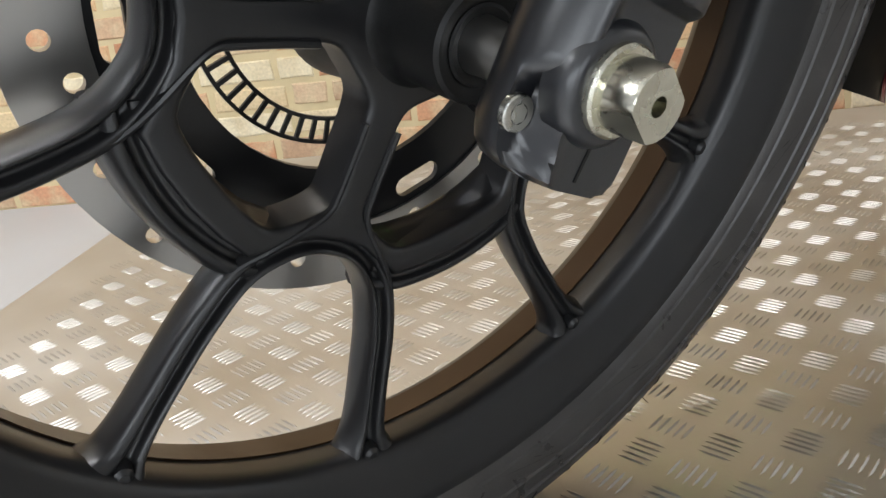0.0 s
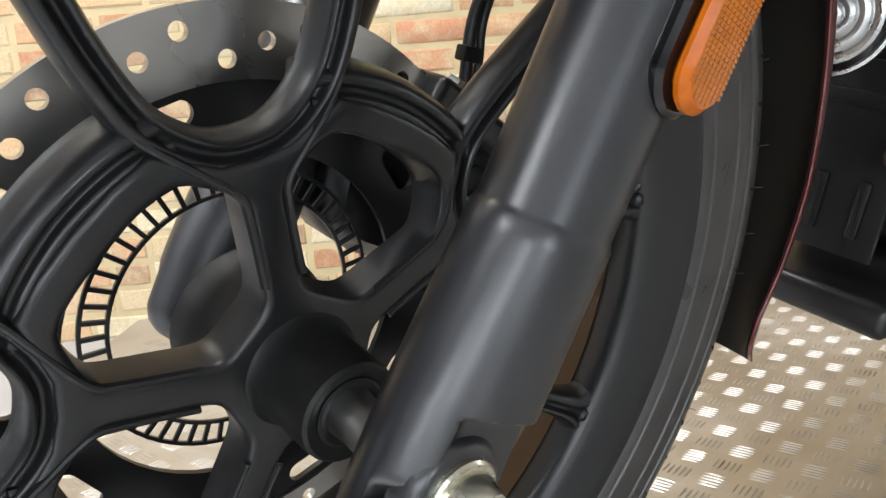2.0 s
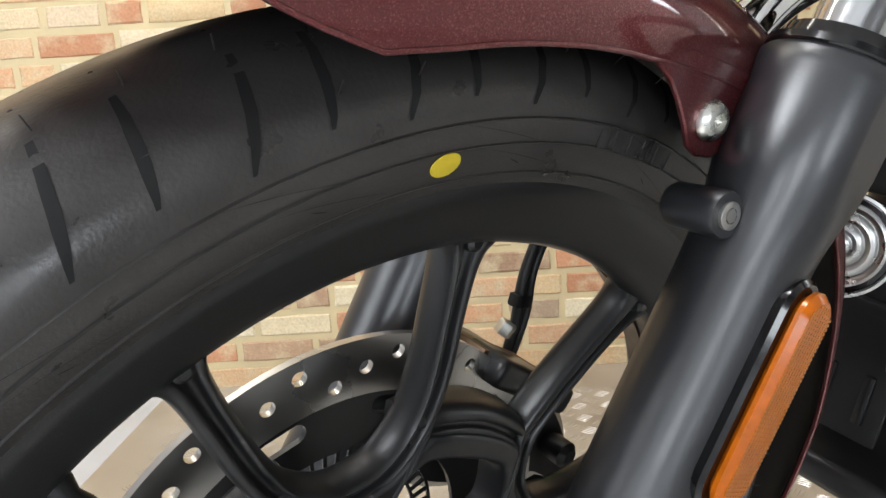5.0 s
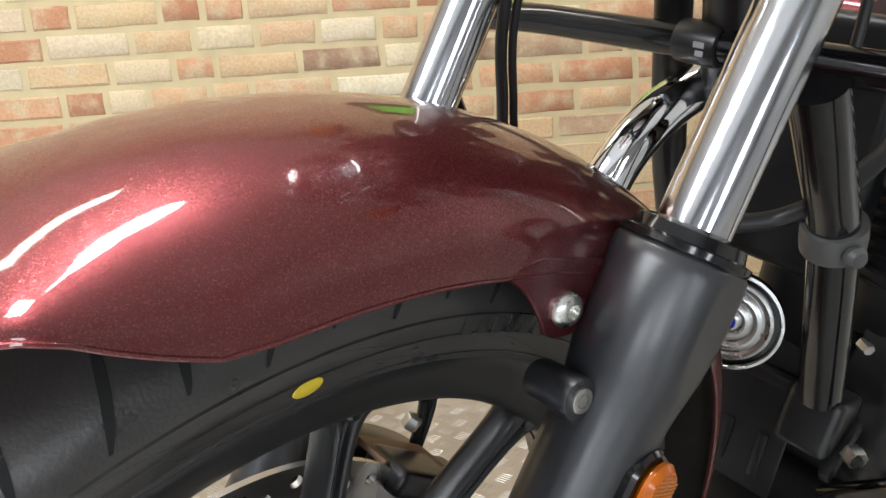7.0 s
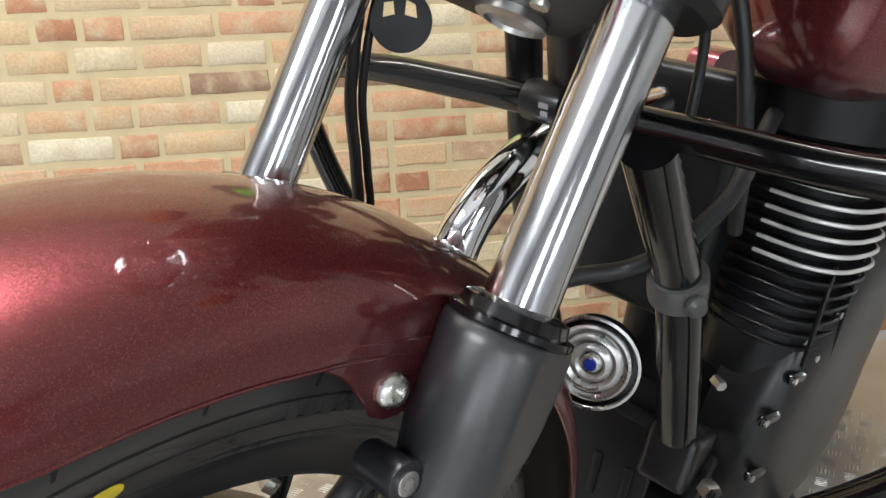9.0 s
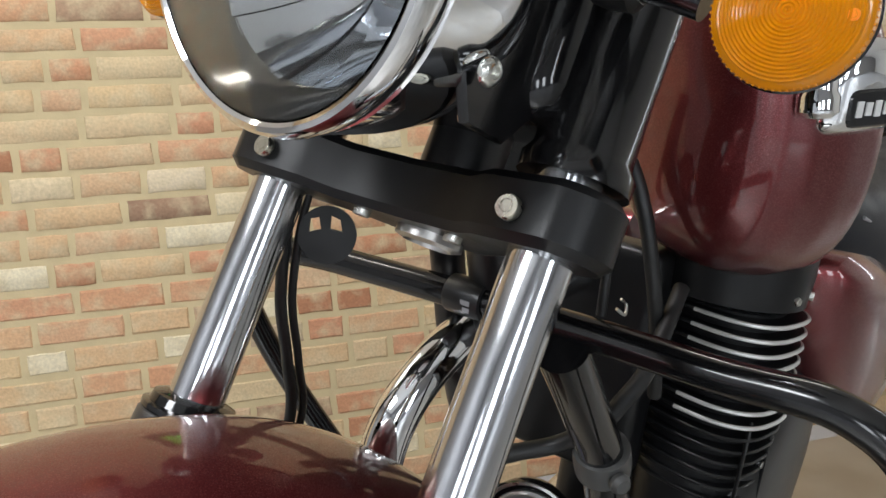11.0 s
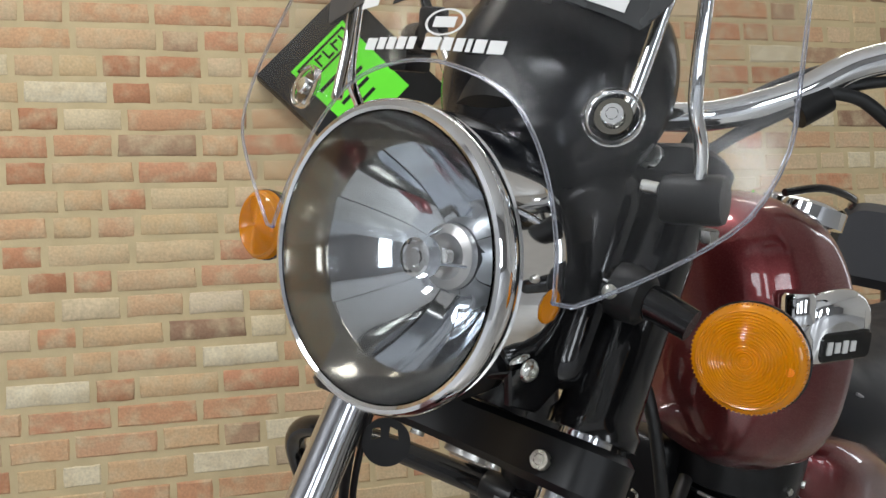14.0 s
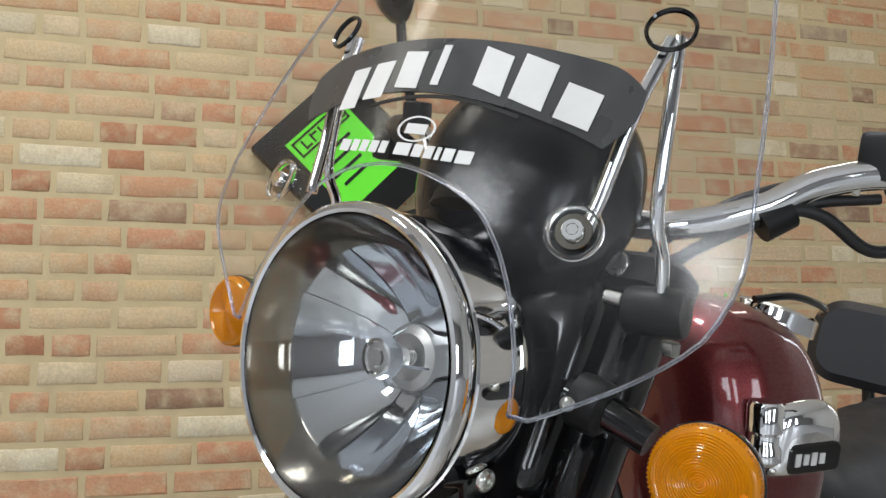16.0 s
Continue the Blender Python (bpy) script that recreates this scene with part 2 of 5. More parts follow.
def brick_material(name, per_island):
    """Mixed second-hand bricks: salmon, buff, dull red, pale and dark ones, each stained and pitted."""
    mat = bpy.data.materials.new(name)
    mat.use_nodes = True
    nt = mat.node_tree
    b = nt.nodes["Principled BSDF"]
    b.inputs["Roughness"].default_value = 0.88
    if per_island:
        rnd = nt.nodes.new("ShaderNodeNewGeometry").outputs["Random Per Island"]
    else:
        rnd = nt.nodes.new("ShaderNodeObjectInfo").outputs["Random"]
    tex = nt.nodes.new("ShaderNodeTexCoord")
    geo = nt.nodes.new("ShaderNodeNewGeometry")
    ramp = nt.nodes.new("ShaderNodeValToRGB")
    ramp.color_ramp.interpolation = "LINEAR"
    stops = [(0.0, (0.46, 0.21, 0.11)), (0.10, (0.62, 0.31, 0.17)), (0.22, (0.67, 0.41, 0.23)), (0.34, (0.68, 0.50, 0.28)), (0.46, (0.62, 0.30, 0.17)), (0.56, (0.70, 0.55, 0.33)),
             (0.66, (0.64, 0.38, 0.22)), (0.75, (0.76, 0.64, 0.42)), (0.86, (0.80, 0.71, 0.51)), (0.92, (0.60, 0.40, 0.25)), (0.98, (0.32, 0.19, 0.12)), (1.0, (0.76, 0.67, 0.47))]
    els = ramp.color_ramp.elements
    els[0].position, els[0].color = stops[0][0], (*stops[0][1], 1)
    els[1].position, els[1].color = stops[-1][0], (*stops[-1][1], 1)
    for p, c in stops[1:-1]:
        e = els.new(p)
        e.color = (*c, 1)
    nt.links.new(rnd, ramp.inputs["Fac"])
    # blotches in world space, at hand size and at grain size
    off = nt.nodes.new("ShaderNodeVectorMath")
    off.operation = "ADD"
    nt.links.new(geo.outputs["Position"], off.inputs[0])
    sc = nt.nodes.new("ShaderNodeMath")
    sc.operation = "MULTIPLY"
    sc.inputs[1].default_value = 37.0
    nt.links.new(rnd, sc.inputs[0])
    nt.links.new(sc.outputs[0], off.inputs[1])
    n1 = nt.nodes.new("ShaderNodeTexNoise")
    n1.inputs["Scale"].default_value, n1.inputs["Detail"].default_value = 20.0, 7.0
    nt.links.new(off.outputs["Vector"], n1.inputs["Vector"])
    n2 = nt.nodes.new("ShaderNodeTexNoise")
    n2.inputs["Scale"].default_value, n2.inputs["Detail"].default_value = 140.0, 6.0
    nt.links.new(off.outputs["Vector"], n2.inputs["Vector"])
    lime = nt.nodes.new("ShaderNodeMix")
    lime.data_type = "RGBA"
    lime.inputs["B"].default_value = (0.66, 0.54, 0.34, 1)
    nt.links.new(ramp.outputs["Color"], lime.inputs["A"])
    mr = nt.nodes.new("ShaderNodeMapRange")
    mr.inputs["From Min"].default_value, mr.inputs["From Max"].default_value = 0.44, 0.70
    mr.inputs["To Min"].default_value, mr.inputs["To Max"].default_value = 0.0, 0.75
    nt.links.new(n1.outputs["Fac"], mr.inputs["Value"])
    nt.links.new(mr.outputs["Result"], lime.inputs["Factor"])
    hue = nt.nodes.new("ShaderNodeHueSaturation")
    v = nt.nodes.new("ShaderNodeMapRange")
    v.inputs["From Min"].default_value, v.inputs["From Max"].default_value = 0.25, 0.75
    v.inputs["To Min"].default_value, v.inputs["To Max"].default_value = 0.76, 1.02
    nt.links.new(n2.outputs["Fac"], v.inputs["Value"])
    nt.links.new(v.outputs["Result"], hue.inputs["Value"])
    nt.links.new(lime.outputs["Result"], hue.inputs["Color"])
    nt.links.new(hue.outputs["Color"], b.inputs["Base Color"])
    bp = nt.nodes.new("ShaderNodeBump")
    bp.inputs["Strength"].default_value, bp.inputs["Distance"].default_value = 0.35, 0.003
    nt.links.new(n2.outputs["Fac"], bp.inputs["Height"])
    nt.links.new(bp.outputs["Normal"], b.inputs["Normal"])
    return mat


BRICK = brick_material("stock_brick", False)
BRICK_FAR = brick_material("stock_brick_joined", True)
MORTAR = material("buff_lime_mortar", (0.56, 0.455, 0.27), 0.9, noise_scale=14, noise_amount=0.18, bump=0.5, bump_scale=160)
DECK = material("dull_aluminium_deck", (0.60, 0.595, 0.58), 0.48, metal=1.0, noise_scale=5, noise_amount=0.30, rough_var=0.10, bump=0.10, bump_scale=260)
CHEQUER = material("aluminium_chequer_plate", (0.56, 0.555, 0.54), 0.46, metal=1.0, noise_scale=7, noise_amount=0.25, rough_var=0.12, bump=0.10, bump_scale=260)

# ---- mesh helpers ----
def finish(bm, mat, smooth=38):
    """Shade smooth with sharp edges above an angle, and turn into mesh data."""
    bmesh.ops.remove_doubles(bm, verts=bm.verts, dist=1e-6)
    bmesh.ops.recalc_face_normals(bm, faces=bm.faces)
    lim = radians(smooth)
    for fc in bm.faces:
        fc.smooth = True
    for ed in bm.edges:
        if len(ed.link_faces) == 2 and ed.calc_face_angle(0.0) > lim:
            ed.smooth = False
    me = bpy.data.meshes.new("mesh")
    bm.to_mesh(me)
    bm.free()
    for one in mat if isinstance(mat, (list, tuple)) else [mat]:
        me.materials.append(one)
    return me


def part(name, bm, mat, parent=None, label="", smooth=38):
    ob = new(name, finish(bm, mat, smooth))
    if parent is not None:
        # thing > part > sub-part and no deeper
        if parent.parent is not None and parent.parent.parent is not None:
            parent = parent.parent
        ob.parent = parent
    return tagged(ob, label)


def empty(name, m=None):
    ob = new(name)
    ob.empty_display_size = 0.05
    if m is not None:
        ob.matrix_world = m
    return ob


def axis_frame(origin, direction, up=(0, 0, 1)):
    """A matrix whose z runs along direction."""
    z = Vector(direction).normalized()
    x = Vector(up).cross(z)
    if x.length < 1e-5:
        x = Vector((1, 0, 0)).cross(z)
        if x.length < 1e-5:
            x = Vector((0, 1, 0)).cross(z)
    x.normalize()
    y = z.cross(x)
    m = Matrix((x, y, z)).transposed().to_4x4()
    m.translation = Vector(origin)
    return m


def put(bm, m, verts=None):
    bmesh.ops.transform(bm, matrix=m, verts=verts or bm.verts)
    return bm


def add_grid(bm, rings, closed_u=True, closed_v=False, cap=False):
    """Quads between rows of points; every row has as many points."""
    vs = [[bm.verts.new(p) for p in ring] for ring in rings]
    n = len(rings[0])
    count = len(vs)
    for i in range(count if closed_v else count - 1):
        a, b = vs[i], vs[(i + 1) % count]
        for j in range(n if closed_u else n - 1):
            k = (j + 1) % n
            try:
                bm.faces.new((a[j], a[k], b[k], b[j]))
            except ValueError:
                pass
    if cap and not closed_v:
        for ring in (vs[0], vs[-1]):
            try:
                bm.faces.new(ring)
            except ValueError:
                pass
    return bm


def lathe(profile, m=None, n=48, cap=True, bm=None, closed=False):
    """Revolve (radius, height) about z; then pose by m."""
    bm = bm or bmesh.new()
    m = m or Matrix()
    rings = []
    for r, h in profile:
        r = max(r, 1e-5)
        rings.append([m @ Vector((r * math.cos(a), r * math.sin(a), h)) for a in (2 * math.pi * k / n for k in range(n))])
    return add_grid(bm, rings, True, closed, cap and not closed)


def smooth_path(points, steps=8, closed=False):
    """Catmull-Rom through the points."""
    pts = [Vector(p) for p in points]
    out = []
    n = len(pts)
    last = n if closed else n - 1
    for i in range(last):
        p1, p2 = pts[i], pts[(i + 1) % n]
        p0 = pts[i - 1] if (i > 0 or closed) else p1 + (p1 - p2)
        p3 = pts[(i + 2) % n] if (i + 2 < n or closed) else p2 + (p2 - p1)
        for k in range(steps):
            t = k / steps
            out.append(0.5 * ((2 * p1) + (p2 - p0) * t + (2 * p0 - 5 * p1 + 4 * p2 - p3) * t * t + (3 * p1 - p0 - 3 * p2 + p3) * t ** 3))
    if not closed:
        out.append(pts[-1])
    return out


def sweep(path, profile, side=None, closed=False, scale=None, bm=None, cap=True):
    """Sweep a closed 2D profile (a, b) along a path: a lies along the normal in the plane across side, b along side."""
    bm = bm or bmesh.new()
    n = len(path)
    rings = []
    for i, p in enumerate(path):
        q0 = path[(i - 1) % n] if (closed or i > 0) else path[0]
        q1 = path[(i + 1) % n] if (closed or i < n - 1) else path[-1]
        t = (q1 - q0).normalized()
        b = Vector(side)
        a = t.cross(b).normalized()
        b = a.cross(t).normalized()
        s = scale[i] if scale else 1.0
        sx, sy = s if isinstance(s, tuple) else (s, s)
        rings.append([p + a * (u * sx) + b * (v * sy) for u, v in profile])
    return add_grid(bm, rings, True, closed, cap)


def tube(points, radius, n=12, steps=8, bm=None, closed=False, cap=True, radii=None):
    """A round tube along a smooth path, turned without twist."""
    path = smooth_path(points, steps, closed) if steps > 1 else [Vector(p) for p in points]
    bm = bm or bmesh.new()
    rings = []
    cnt = len(path)
    t0 = (path[1] - path[0]).normalized()
    a = t0.orthogonal().normalized()
    for i, p in enumerate(path):
        q0 = path[max(i - 1, 0)] if not closed else path[i - 1]
        q1 = path[min(i + 1, cnt - 1)] if not closed else path[(i + 1) % cnt]
        t = (q1 - q0).normalized()
        a = (a - t * a.dot(t)).normalized()
        b = t.cross(a)
        r = radius if radii is None else float(np.interp(i / (cnt - 1), np.linspace(0, 1, len(radii)), radii))
        rings.append([p + (a * math.cos(w) + b * math.sin(w)) * r for w in (2 * math.pi * k / n for k in range(n))])
    return add_grid(bm, rings, True, closed, cap)


def box(size, m=None, bevel=0.0, segments=2, bm=None):
    bm = bm or bmesh.new()
    made = bmesh.ops.create_cube(bm, size=1.0)["verts"]
    bmesh.ops.transform(bm, matrix=Matrix.Diagonal((*size, 1)), verts=made)
    if bevel > 0:
        edges = list({e for v in made for e in v.link_edges})
        res = bmesh.ops.bevel(bm, geom=edges, offset=bevel, segments=segments, profile=0.6, affect="EDGES")
        made = list({v for f in res["faces"] for v in f.verts} | {v for v in made if v.is_valid})
    if m is not None:
        bmesh.ops.transform(bm, matrix=m, verts=made)
    return bm


def plate(outline, thickness, m=None, bevel=0.0, bm=None):
    """A flat piece from a 2D outline, centred on its plane, edges bevelled by inset rings."""
    bm = bm or bmesh.new()
    m = m or Matrix()
    n = len(outline)
    h = thickness / 2

    def inset(d):
        out = []
        for i, (x, y) in enumerate(outline):
            (x0, y0), (x1, y1) = outline[i - 1], outline[(i + 1) % n]
            tx, ty = x1 - x0, y1 - y0
            ln = math.hypot(tx, ty) or 1
            nx, ny = -ty / ln, tx / ln
            out.append((x + nx * d, y + ny * d))
        return out

    area = sum(outline[i - 1][0] * outline[i][1] - outline[i][0] * outline[i - 1][1] for i in range(n))
    sgn = 1 if area > 0 else -1
    levels = [(bevel, -h), (0, -h + bevel), (0, h - bevel), (bevel, h)] if bevel > 0 else [(0, -h), (0, h)]
    rings = [[m @ Vector((x, y, z)) for x, y in inset(d * sgn)] for d, z in levels]
    return add_grid(bm, rings, True, False, True)


def rounded(w, h, r, k=4):
    """The outline of a rounded rectangle."""
    out = []
    for cx, cy, a0 in ((w / 2 - r, h / 2 - r, 0), (-w / 2 + r, h / 2 - r, 90), (-w / 2 + r, -h / 2 + r, 180), (w / 2 - r, -h / 2 + r, 270)):
        for j in range(k + 1):
            a = radians(a0 + 90 * j / k)
            out.append((cx + r * math.cos(a), cy + r * math.sin(a)))
    return out


def bolt(origin, direction, r=0.007, h=0.005, kind="socket", washer=0.0, bm=None):
    """A screw head with a socket, or a hexagon head."""
    m = axis_frame(origin, direction)
    bm = bm or bmesh.new()
    if washer:
        lathe([(r * 0.7, 0), (washer, 0), (washer, 0.0012), (r * 0.7, 0.0012)], m, 24, bm=bm)
    if kind == "hex":
        lathe([(r, 0), (r, h * 0.85), (r * 0.88, h)], m, 6, bm=bm)
    elif kind == "dome":
        lathe([(r, 0), (r * 0.98, h * 0.35), (r * 0.8, h * 0.75), (r * 0.5, h), (r * 0.42, h), (r * 0.42, h * 0.4)], m, 24, bm=bm)
    else:
        lathe([(r, 0), (r, h * 0.85), (r * 0.92, h), (r * 0.55, h)], m, 24, cap=False, bm=bm)
        lathe([(r * 0.55, h), (r * 0.5, h * 0.35)], m, 6, bm=bm)
    return bm

# ---- the room ----
WALL_Y = 1.78
FLOOR_Z = -0.18
COURSE = 0.075
JOINT = 0.0150

wall_north = tagged(part("wall_north", box((9.0, 0.20, 4.2), pose(0.6, WALL_Y + 0.092, 1.9), 0.0), MORTAR), "mixed second-hand brick wall with buff mortar joints", "wall", kind="structure")
floor = tagged(part("floor", box((11.0, 9.0, 0.1), pose(0.6, -1.6, FLOOR_Z - 0.05), 0.0), FLOOR_GREY), "smooth grey painted showroom floor", "floor", kind="structure")
ceiling = tagged(part("ceiling", box((11.0, 9.0, 0.1), pose(0.6, -1.6, 3.05), 0.0), CEILING), "plain off-white ceiling", "ceiling", kind="structure")
south = bmesh.new()
for sx, sz, cx, cz in ((0.90, 4.2, -3.45, 1.9), (1.20, 4.2, -1.6, 1.9), (1.70, 4.2, 0.65, 1.9), (2.70, 4.2, 3.65, 1.9)):
    box((sx, 0.1, sz), pose(cx, -5.2, cz), 0.0, bm=south)
for x in WINDOW_X:
    for sz, cz in ((0.32, -0.04), (2.38, 2.81)):
        box((0.80, 0.1, sz), pose(x, -5.2, cz), 0.0, bm=south)
for n, x in enumerate(WINDOW_X):
    window = tagged(empty("window_%d" % (n + 1), pose(x, -5.2, 0.87)), "narrow window in a dark frame", "window", kind="structure")
    for k in (-1, 1):
        part("window_frame", box((0.05, 0.08, 1.49), pose(k * 0.375, 0, 0), 0.004), BLACK_SATIN, window)
    for z in (-0.72, 0.72):
        part("window_rail", box((0.80, 0.08, 0.05), pose(0, 0.002, z), 0.004), BLACK_SATIN, window)
wall_south = tagged(part("wall_south", south, PLASTER), "plain grey wall across the showroom", "wall", kind="structure")
wall_west = tagged(part("wall_west", box((0.1, 7.0, 4.2), pose(-3.9, -1.7, 1.9), 0.0), PLASTER), "plain grey side wall", "wall", kind="structure")
east = bmesh.new()
for sy, sz, cy, cz in ((6.15, 4.2, -2.125, 1.9), (0.65, 4.2, 1.475, 1.9), (0.2, 0.5, 1.05, 0.05), (0.2, 1.1, 1.05, 3.45)):
    box((0.1, sy, sz), pose(5.0, cy, cz), 0.0, bm=east)
wall_east = tagged(part("wall_east", east, PALE_PLASTER), "plain off-white side wall with a narrow window", "wall", kind="structure")

for x, y, z, lx, ly, w, c in FIXTURES:
    lamp = tagged(empty("ceiling_light", pose(x, y, z - 0.03)), "white ceiling light panel switched on", "light", "ceiling lights")
    part("frame", box((lx + 0.04, ly + 0.04, 0.05), None, 0.004), CEILING, lamp)
    part("diffuser", box((lx, ly, 0.012), pose(0, 0, -0.027), 0.003), GLOW, lamp, "glowing white diffuser")

# ---- the chequer plate platform ----
PX0, PX1, PY0, PY1 = -0.60, 2.3, -1.3, 1.28
platform = tagged(empty("display_platform", pose(0, 0, 0)), "low display platform of worn aluminium chequer plate", "platform")
part("deck", box((PX1 - PX0, PY1 - PY0, 0.006), pose((PX0 + PX1) / 2, (PY0 + PY1) / 2, -0.003), 0.001), DECK, platform)
part("riser", box((PX1 - PX0 - 0.02, PY1 - PY0 - 0.02, 0.172), pose((PX0 + PX1) / 2, (PY0 + PY1) / 2, -0.093), 0.002), STEEL, platform)


def tread_bars(x0, x1, y0, y1, pitch=0.057):
    """Groups of five lens-shaped bars, turned alternately."""
    verts, faces = [], []
    nx, ny = int((x1 - x0) / pitch), int((y1 - y0) / pitch)
    for i in range(2 * nx):
        for j in range(2 * ny):
            if (i + j) % 2:
                continue
            px, py = x0 + (i + 0.5) * pitch / 2, y0 + (j + 0.5) * pitch / 2
            a = radians(50 if i % 2 else -40)
            ca, sa = math.cos(a), math.sin(a)
            for k in range(5):
                d = (k - 2) * 0.0064
                ln, wd, ht = 0.0150 - 0.0007 * abs(k - 2), 0.0017, 0.0012
                pts = [(-ln, 0, 0), (-ln * 0.55, -wd, 0), (ln * 0.55, -wd, 0), (ln, 0, 0), (ln * 0.55, wd, 0), (-ln * 0.55, wd, 0),
                       (-ln * 0.5, 0, ht), (ln * 0.5, 0, ht)]
                base = len(verts)
                for u, v, w in pts:
                    v += d
                    verts.append((px + u * ca - v * sa, py + u * sa + v * ca, w - 0.0002))
                for f in ((0, 1, 6), (1, 2, 7, 6), (2, 3, 7), (3, 4, 7), (4, 5, 6, 7), (5, 0, 6)):
                    faces.append([base + q for q in f])
    me = bpy.data.meshes.new("tread")
    me.from_pydata(verts, [], faces)
    me.materials.append(CHEQUER)
    return me


tread = new("tread_pattern", tread_bars(-0.52, 1.25, -0.45, 1.18))
tread.parent = platform
tagged(tread, kind="stuff")

# ---- the motorcycle: built in its own frame (x to the rear, y to its right side, z up along the wheel), leaning on its stand ----
BIKE = Matrix(((0.80120, -0.59815, 0.01742, 0.0), (0.57612, 0.76316, -0.29270, 0.0), (0.16179, 0.24455, 0.95605, 0.322), (0, 0, 0, 1)))
bike = tagged(empty("motorcycle", BIKE), "maroon and black cruiser motorcycle leaning on its side stand", "motorcycle")
YAX = Matrix(((1, 0, 0, 0), (0, 0, 1, 0), (0, -1, 0, 0), (0, 0, 0, 1)))  # lathe axis z to bike y


def bp(ang, r, y=0.0):
    a = radians(ang)
    return Vector((r * math.cos(a), y, r * math.sin(a)))


# -- front wheel --
rim_profile = [(0.2300, -0.012), (0.2300, -0.0185), (0.2325, -0.0232), (0.2365, -0.0262), (0.2420, -0.0292), (0.2500, -0.0336), (0.2570, -0.0372), (0.2620, -0.0392), (0.2648, -0.0390), (0.2665, -0.0365), (0.2665, -0.034), (0.258, -0.030),
               (0.250, 0.0), (0.258, 0.030), (0.2665, 0.034), (0.2665, 0.039), (0.2635, 0.040), (0.256, 0.037), (0.250, 0.033), (0.244, 0.028), (0.2390, 0.020), (0.2335, 0.0)]
wheel = part("front_wheel", lathe(rim_profile, YAX, 128, closed=True), BLACK_SATIN, bike, "satin black cast alloy front wheel")
part("rim_band", lathe([(0.2385, 0.0215), (0.2400, 0.0225), (0.2345, 0.001), (0.2325, 0.0012)], YAX, 128, closed=True), BRONZE, wheel, "bronze-tinted inner rim band")


def tyre_profile():
    out = []
    half = [(0.262, 0.037), (0.266, 0.041), (0.272, 0.0445), (0.284, 0.0500), (0.296, 0.0520), (0.306, 0.0500), (0.315, 0.0435), (0.323, 0.032), (0.3285, 0.017), (0.330, 0.0)]
    for r, y in half:
        out.append((r, -y))
    for r, y in reversed(half[:-1]):
        out.append((r, y))
    out += [(0.256, 0.030), (0.252, 0.0), (0.256, -0.030)]
    return out


tyre = part("tyre", lathe(tyre_profile(), YAX, 160, closed=True), RUBBER, wheel, "black rubber tyre with a grooved tread")
# raised rings on the wall of the tyre
for r, y, w in ((0.2700, -0.0435, 0.0010), (0.2835, -0.0500, 0.0007), (0.2935, -0.0519, 0.0007)):
    part("sidewall_ring", lathe([(r - w, y + 0.0006), (r, y - 0.0008), (r + w, y + 0.0004)], YAX, 128, cap=False), RUBBER, tyre)


def surface_y(r):
    """The y of the left flank of the tyre at a radius."""
    tab = [(0.262, 0.037), (0.266, 0.041), (0.272, 0.0445), (0.284, 0.0500), (0.296, 0.0520), (0.306, 0.0500), (0.315, 0.0435), (0.323, 0.032), (0.3285, 0.017), (0.330, 0.0)]
    return -float(np.interp(r, [t[0] for t in tab], [t[1] for t in tab]))


# near-black rubber colour that paints the shade inside the tread grooves
GROOVE_SHADE = material("tyre_groove_shade", (0.006, 0.006, 0.006), 0.8)


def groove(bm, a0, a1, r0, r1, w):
    """A groove along the flank as a strip in its shade's colour, laid a hair proud of it."""
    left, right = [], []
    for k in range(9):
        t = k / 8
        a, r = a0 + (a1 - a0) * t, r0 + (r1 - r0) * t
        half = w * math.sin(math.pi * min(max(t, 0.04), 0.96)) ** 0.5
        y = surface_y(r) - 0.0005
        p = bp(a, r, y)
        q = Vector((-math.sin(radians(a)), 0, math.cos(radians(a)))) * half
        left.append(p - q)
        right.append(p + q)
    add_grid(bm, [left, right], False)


groove_strips = bmesh.new()
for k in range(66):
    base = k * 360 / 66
    groove(groove_strips, base + 1.2, base - (0.5 if k % 2 else 1.6), 0.2985 + 0.004 * (k % 2), 0.3299, 0.0021)
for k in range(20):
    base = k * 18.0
    # curved leaf lines moulded between the two rings, and short nicks, also as shade-dark strips
    groove(groove_strips, base, base + 9.0, 0.2725, 0.2815, 0.0005)
    groove(groove_strips, base + 9.0, base + 17.0, 0.2815, 0.2860, 0.0005)
    groove(groove_strips, base + 3.0, base + 12.0, 0.2830, 0.2930, 0.0005)
    groove(groove_strips, base + 5.0, base + 6.2, 0.2740, 0.2765, 0.0006)
tagged(part("tread_groove", groove_strips, GROOVE_SHADE, tyre, "tread grooves with their shade painted as dark strips"), kind="stuff")
hairs = bmesh.new()
rng = random.Random(5)
for k in range(70):
    a = k * 360 / 70 + rng.uniform(-1, 1)
    r = rng.choice((0.318, 0.3275, 0.311))
    p = bp(a, r, surface_y(r))
    q = p + bp(a + rng.uniform(-4, 4), 0.0055) + Vector((0, -0.004 if r < 0.32 else -0.001, 0))
    tube([p, (p + q) / 2, q], 0.00035, 4, 1, hairs)
tagged(part("rubber_hair", hairs, RUBBER, tyre), kind="stuff")
part("paint_mark", put(lathe([(0.0068, 0), (0.0066, 0.0004)], None, 28), axis_frame(bp(85.0, 0.2780, surface_y(0.2780) - 0.0006), (-0.03, -0.92, -0.40)) @ Matrix.Diagonal((1.0, 0.8, 1, 1))), YELLOW, tyre, "yellow balance dot")
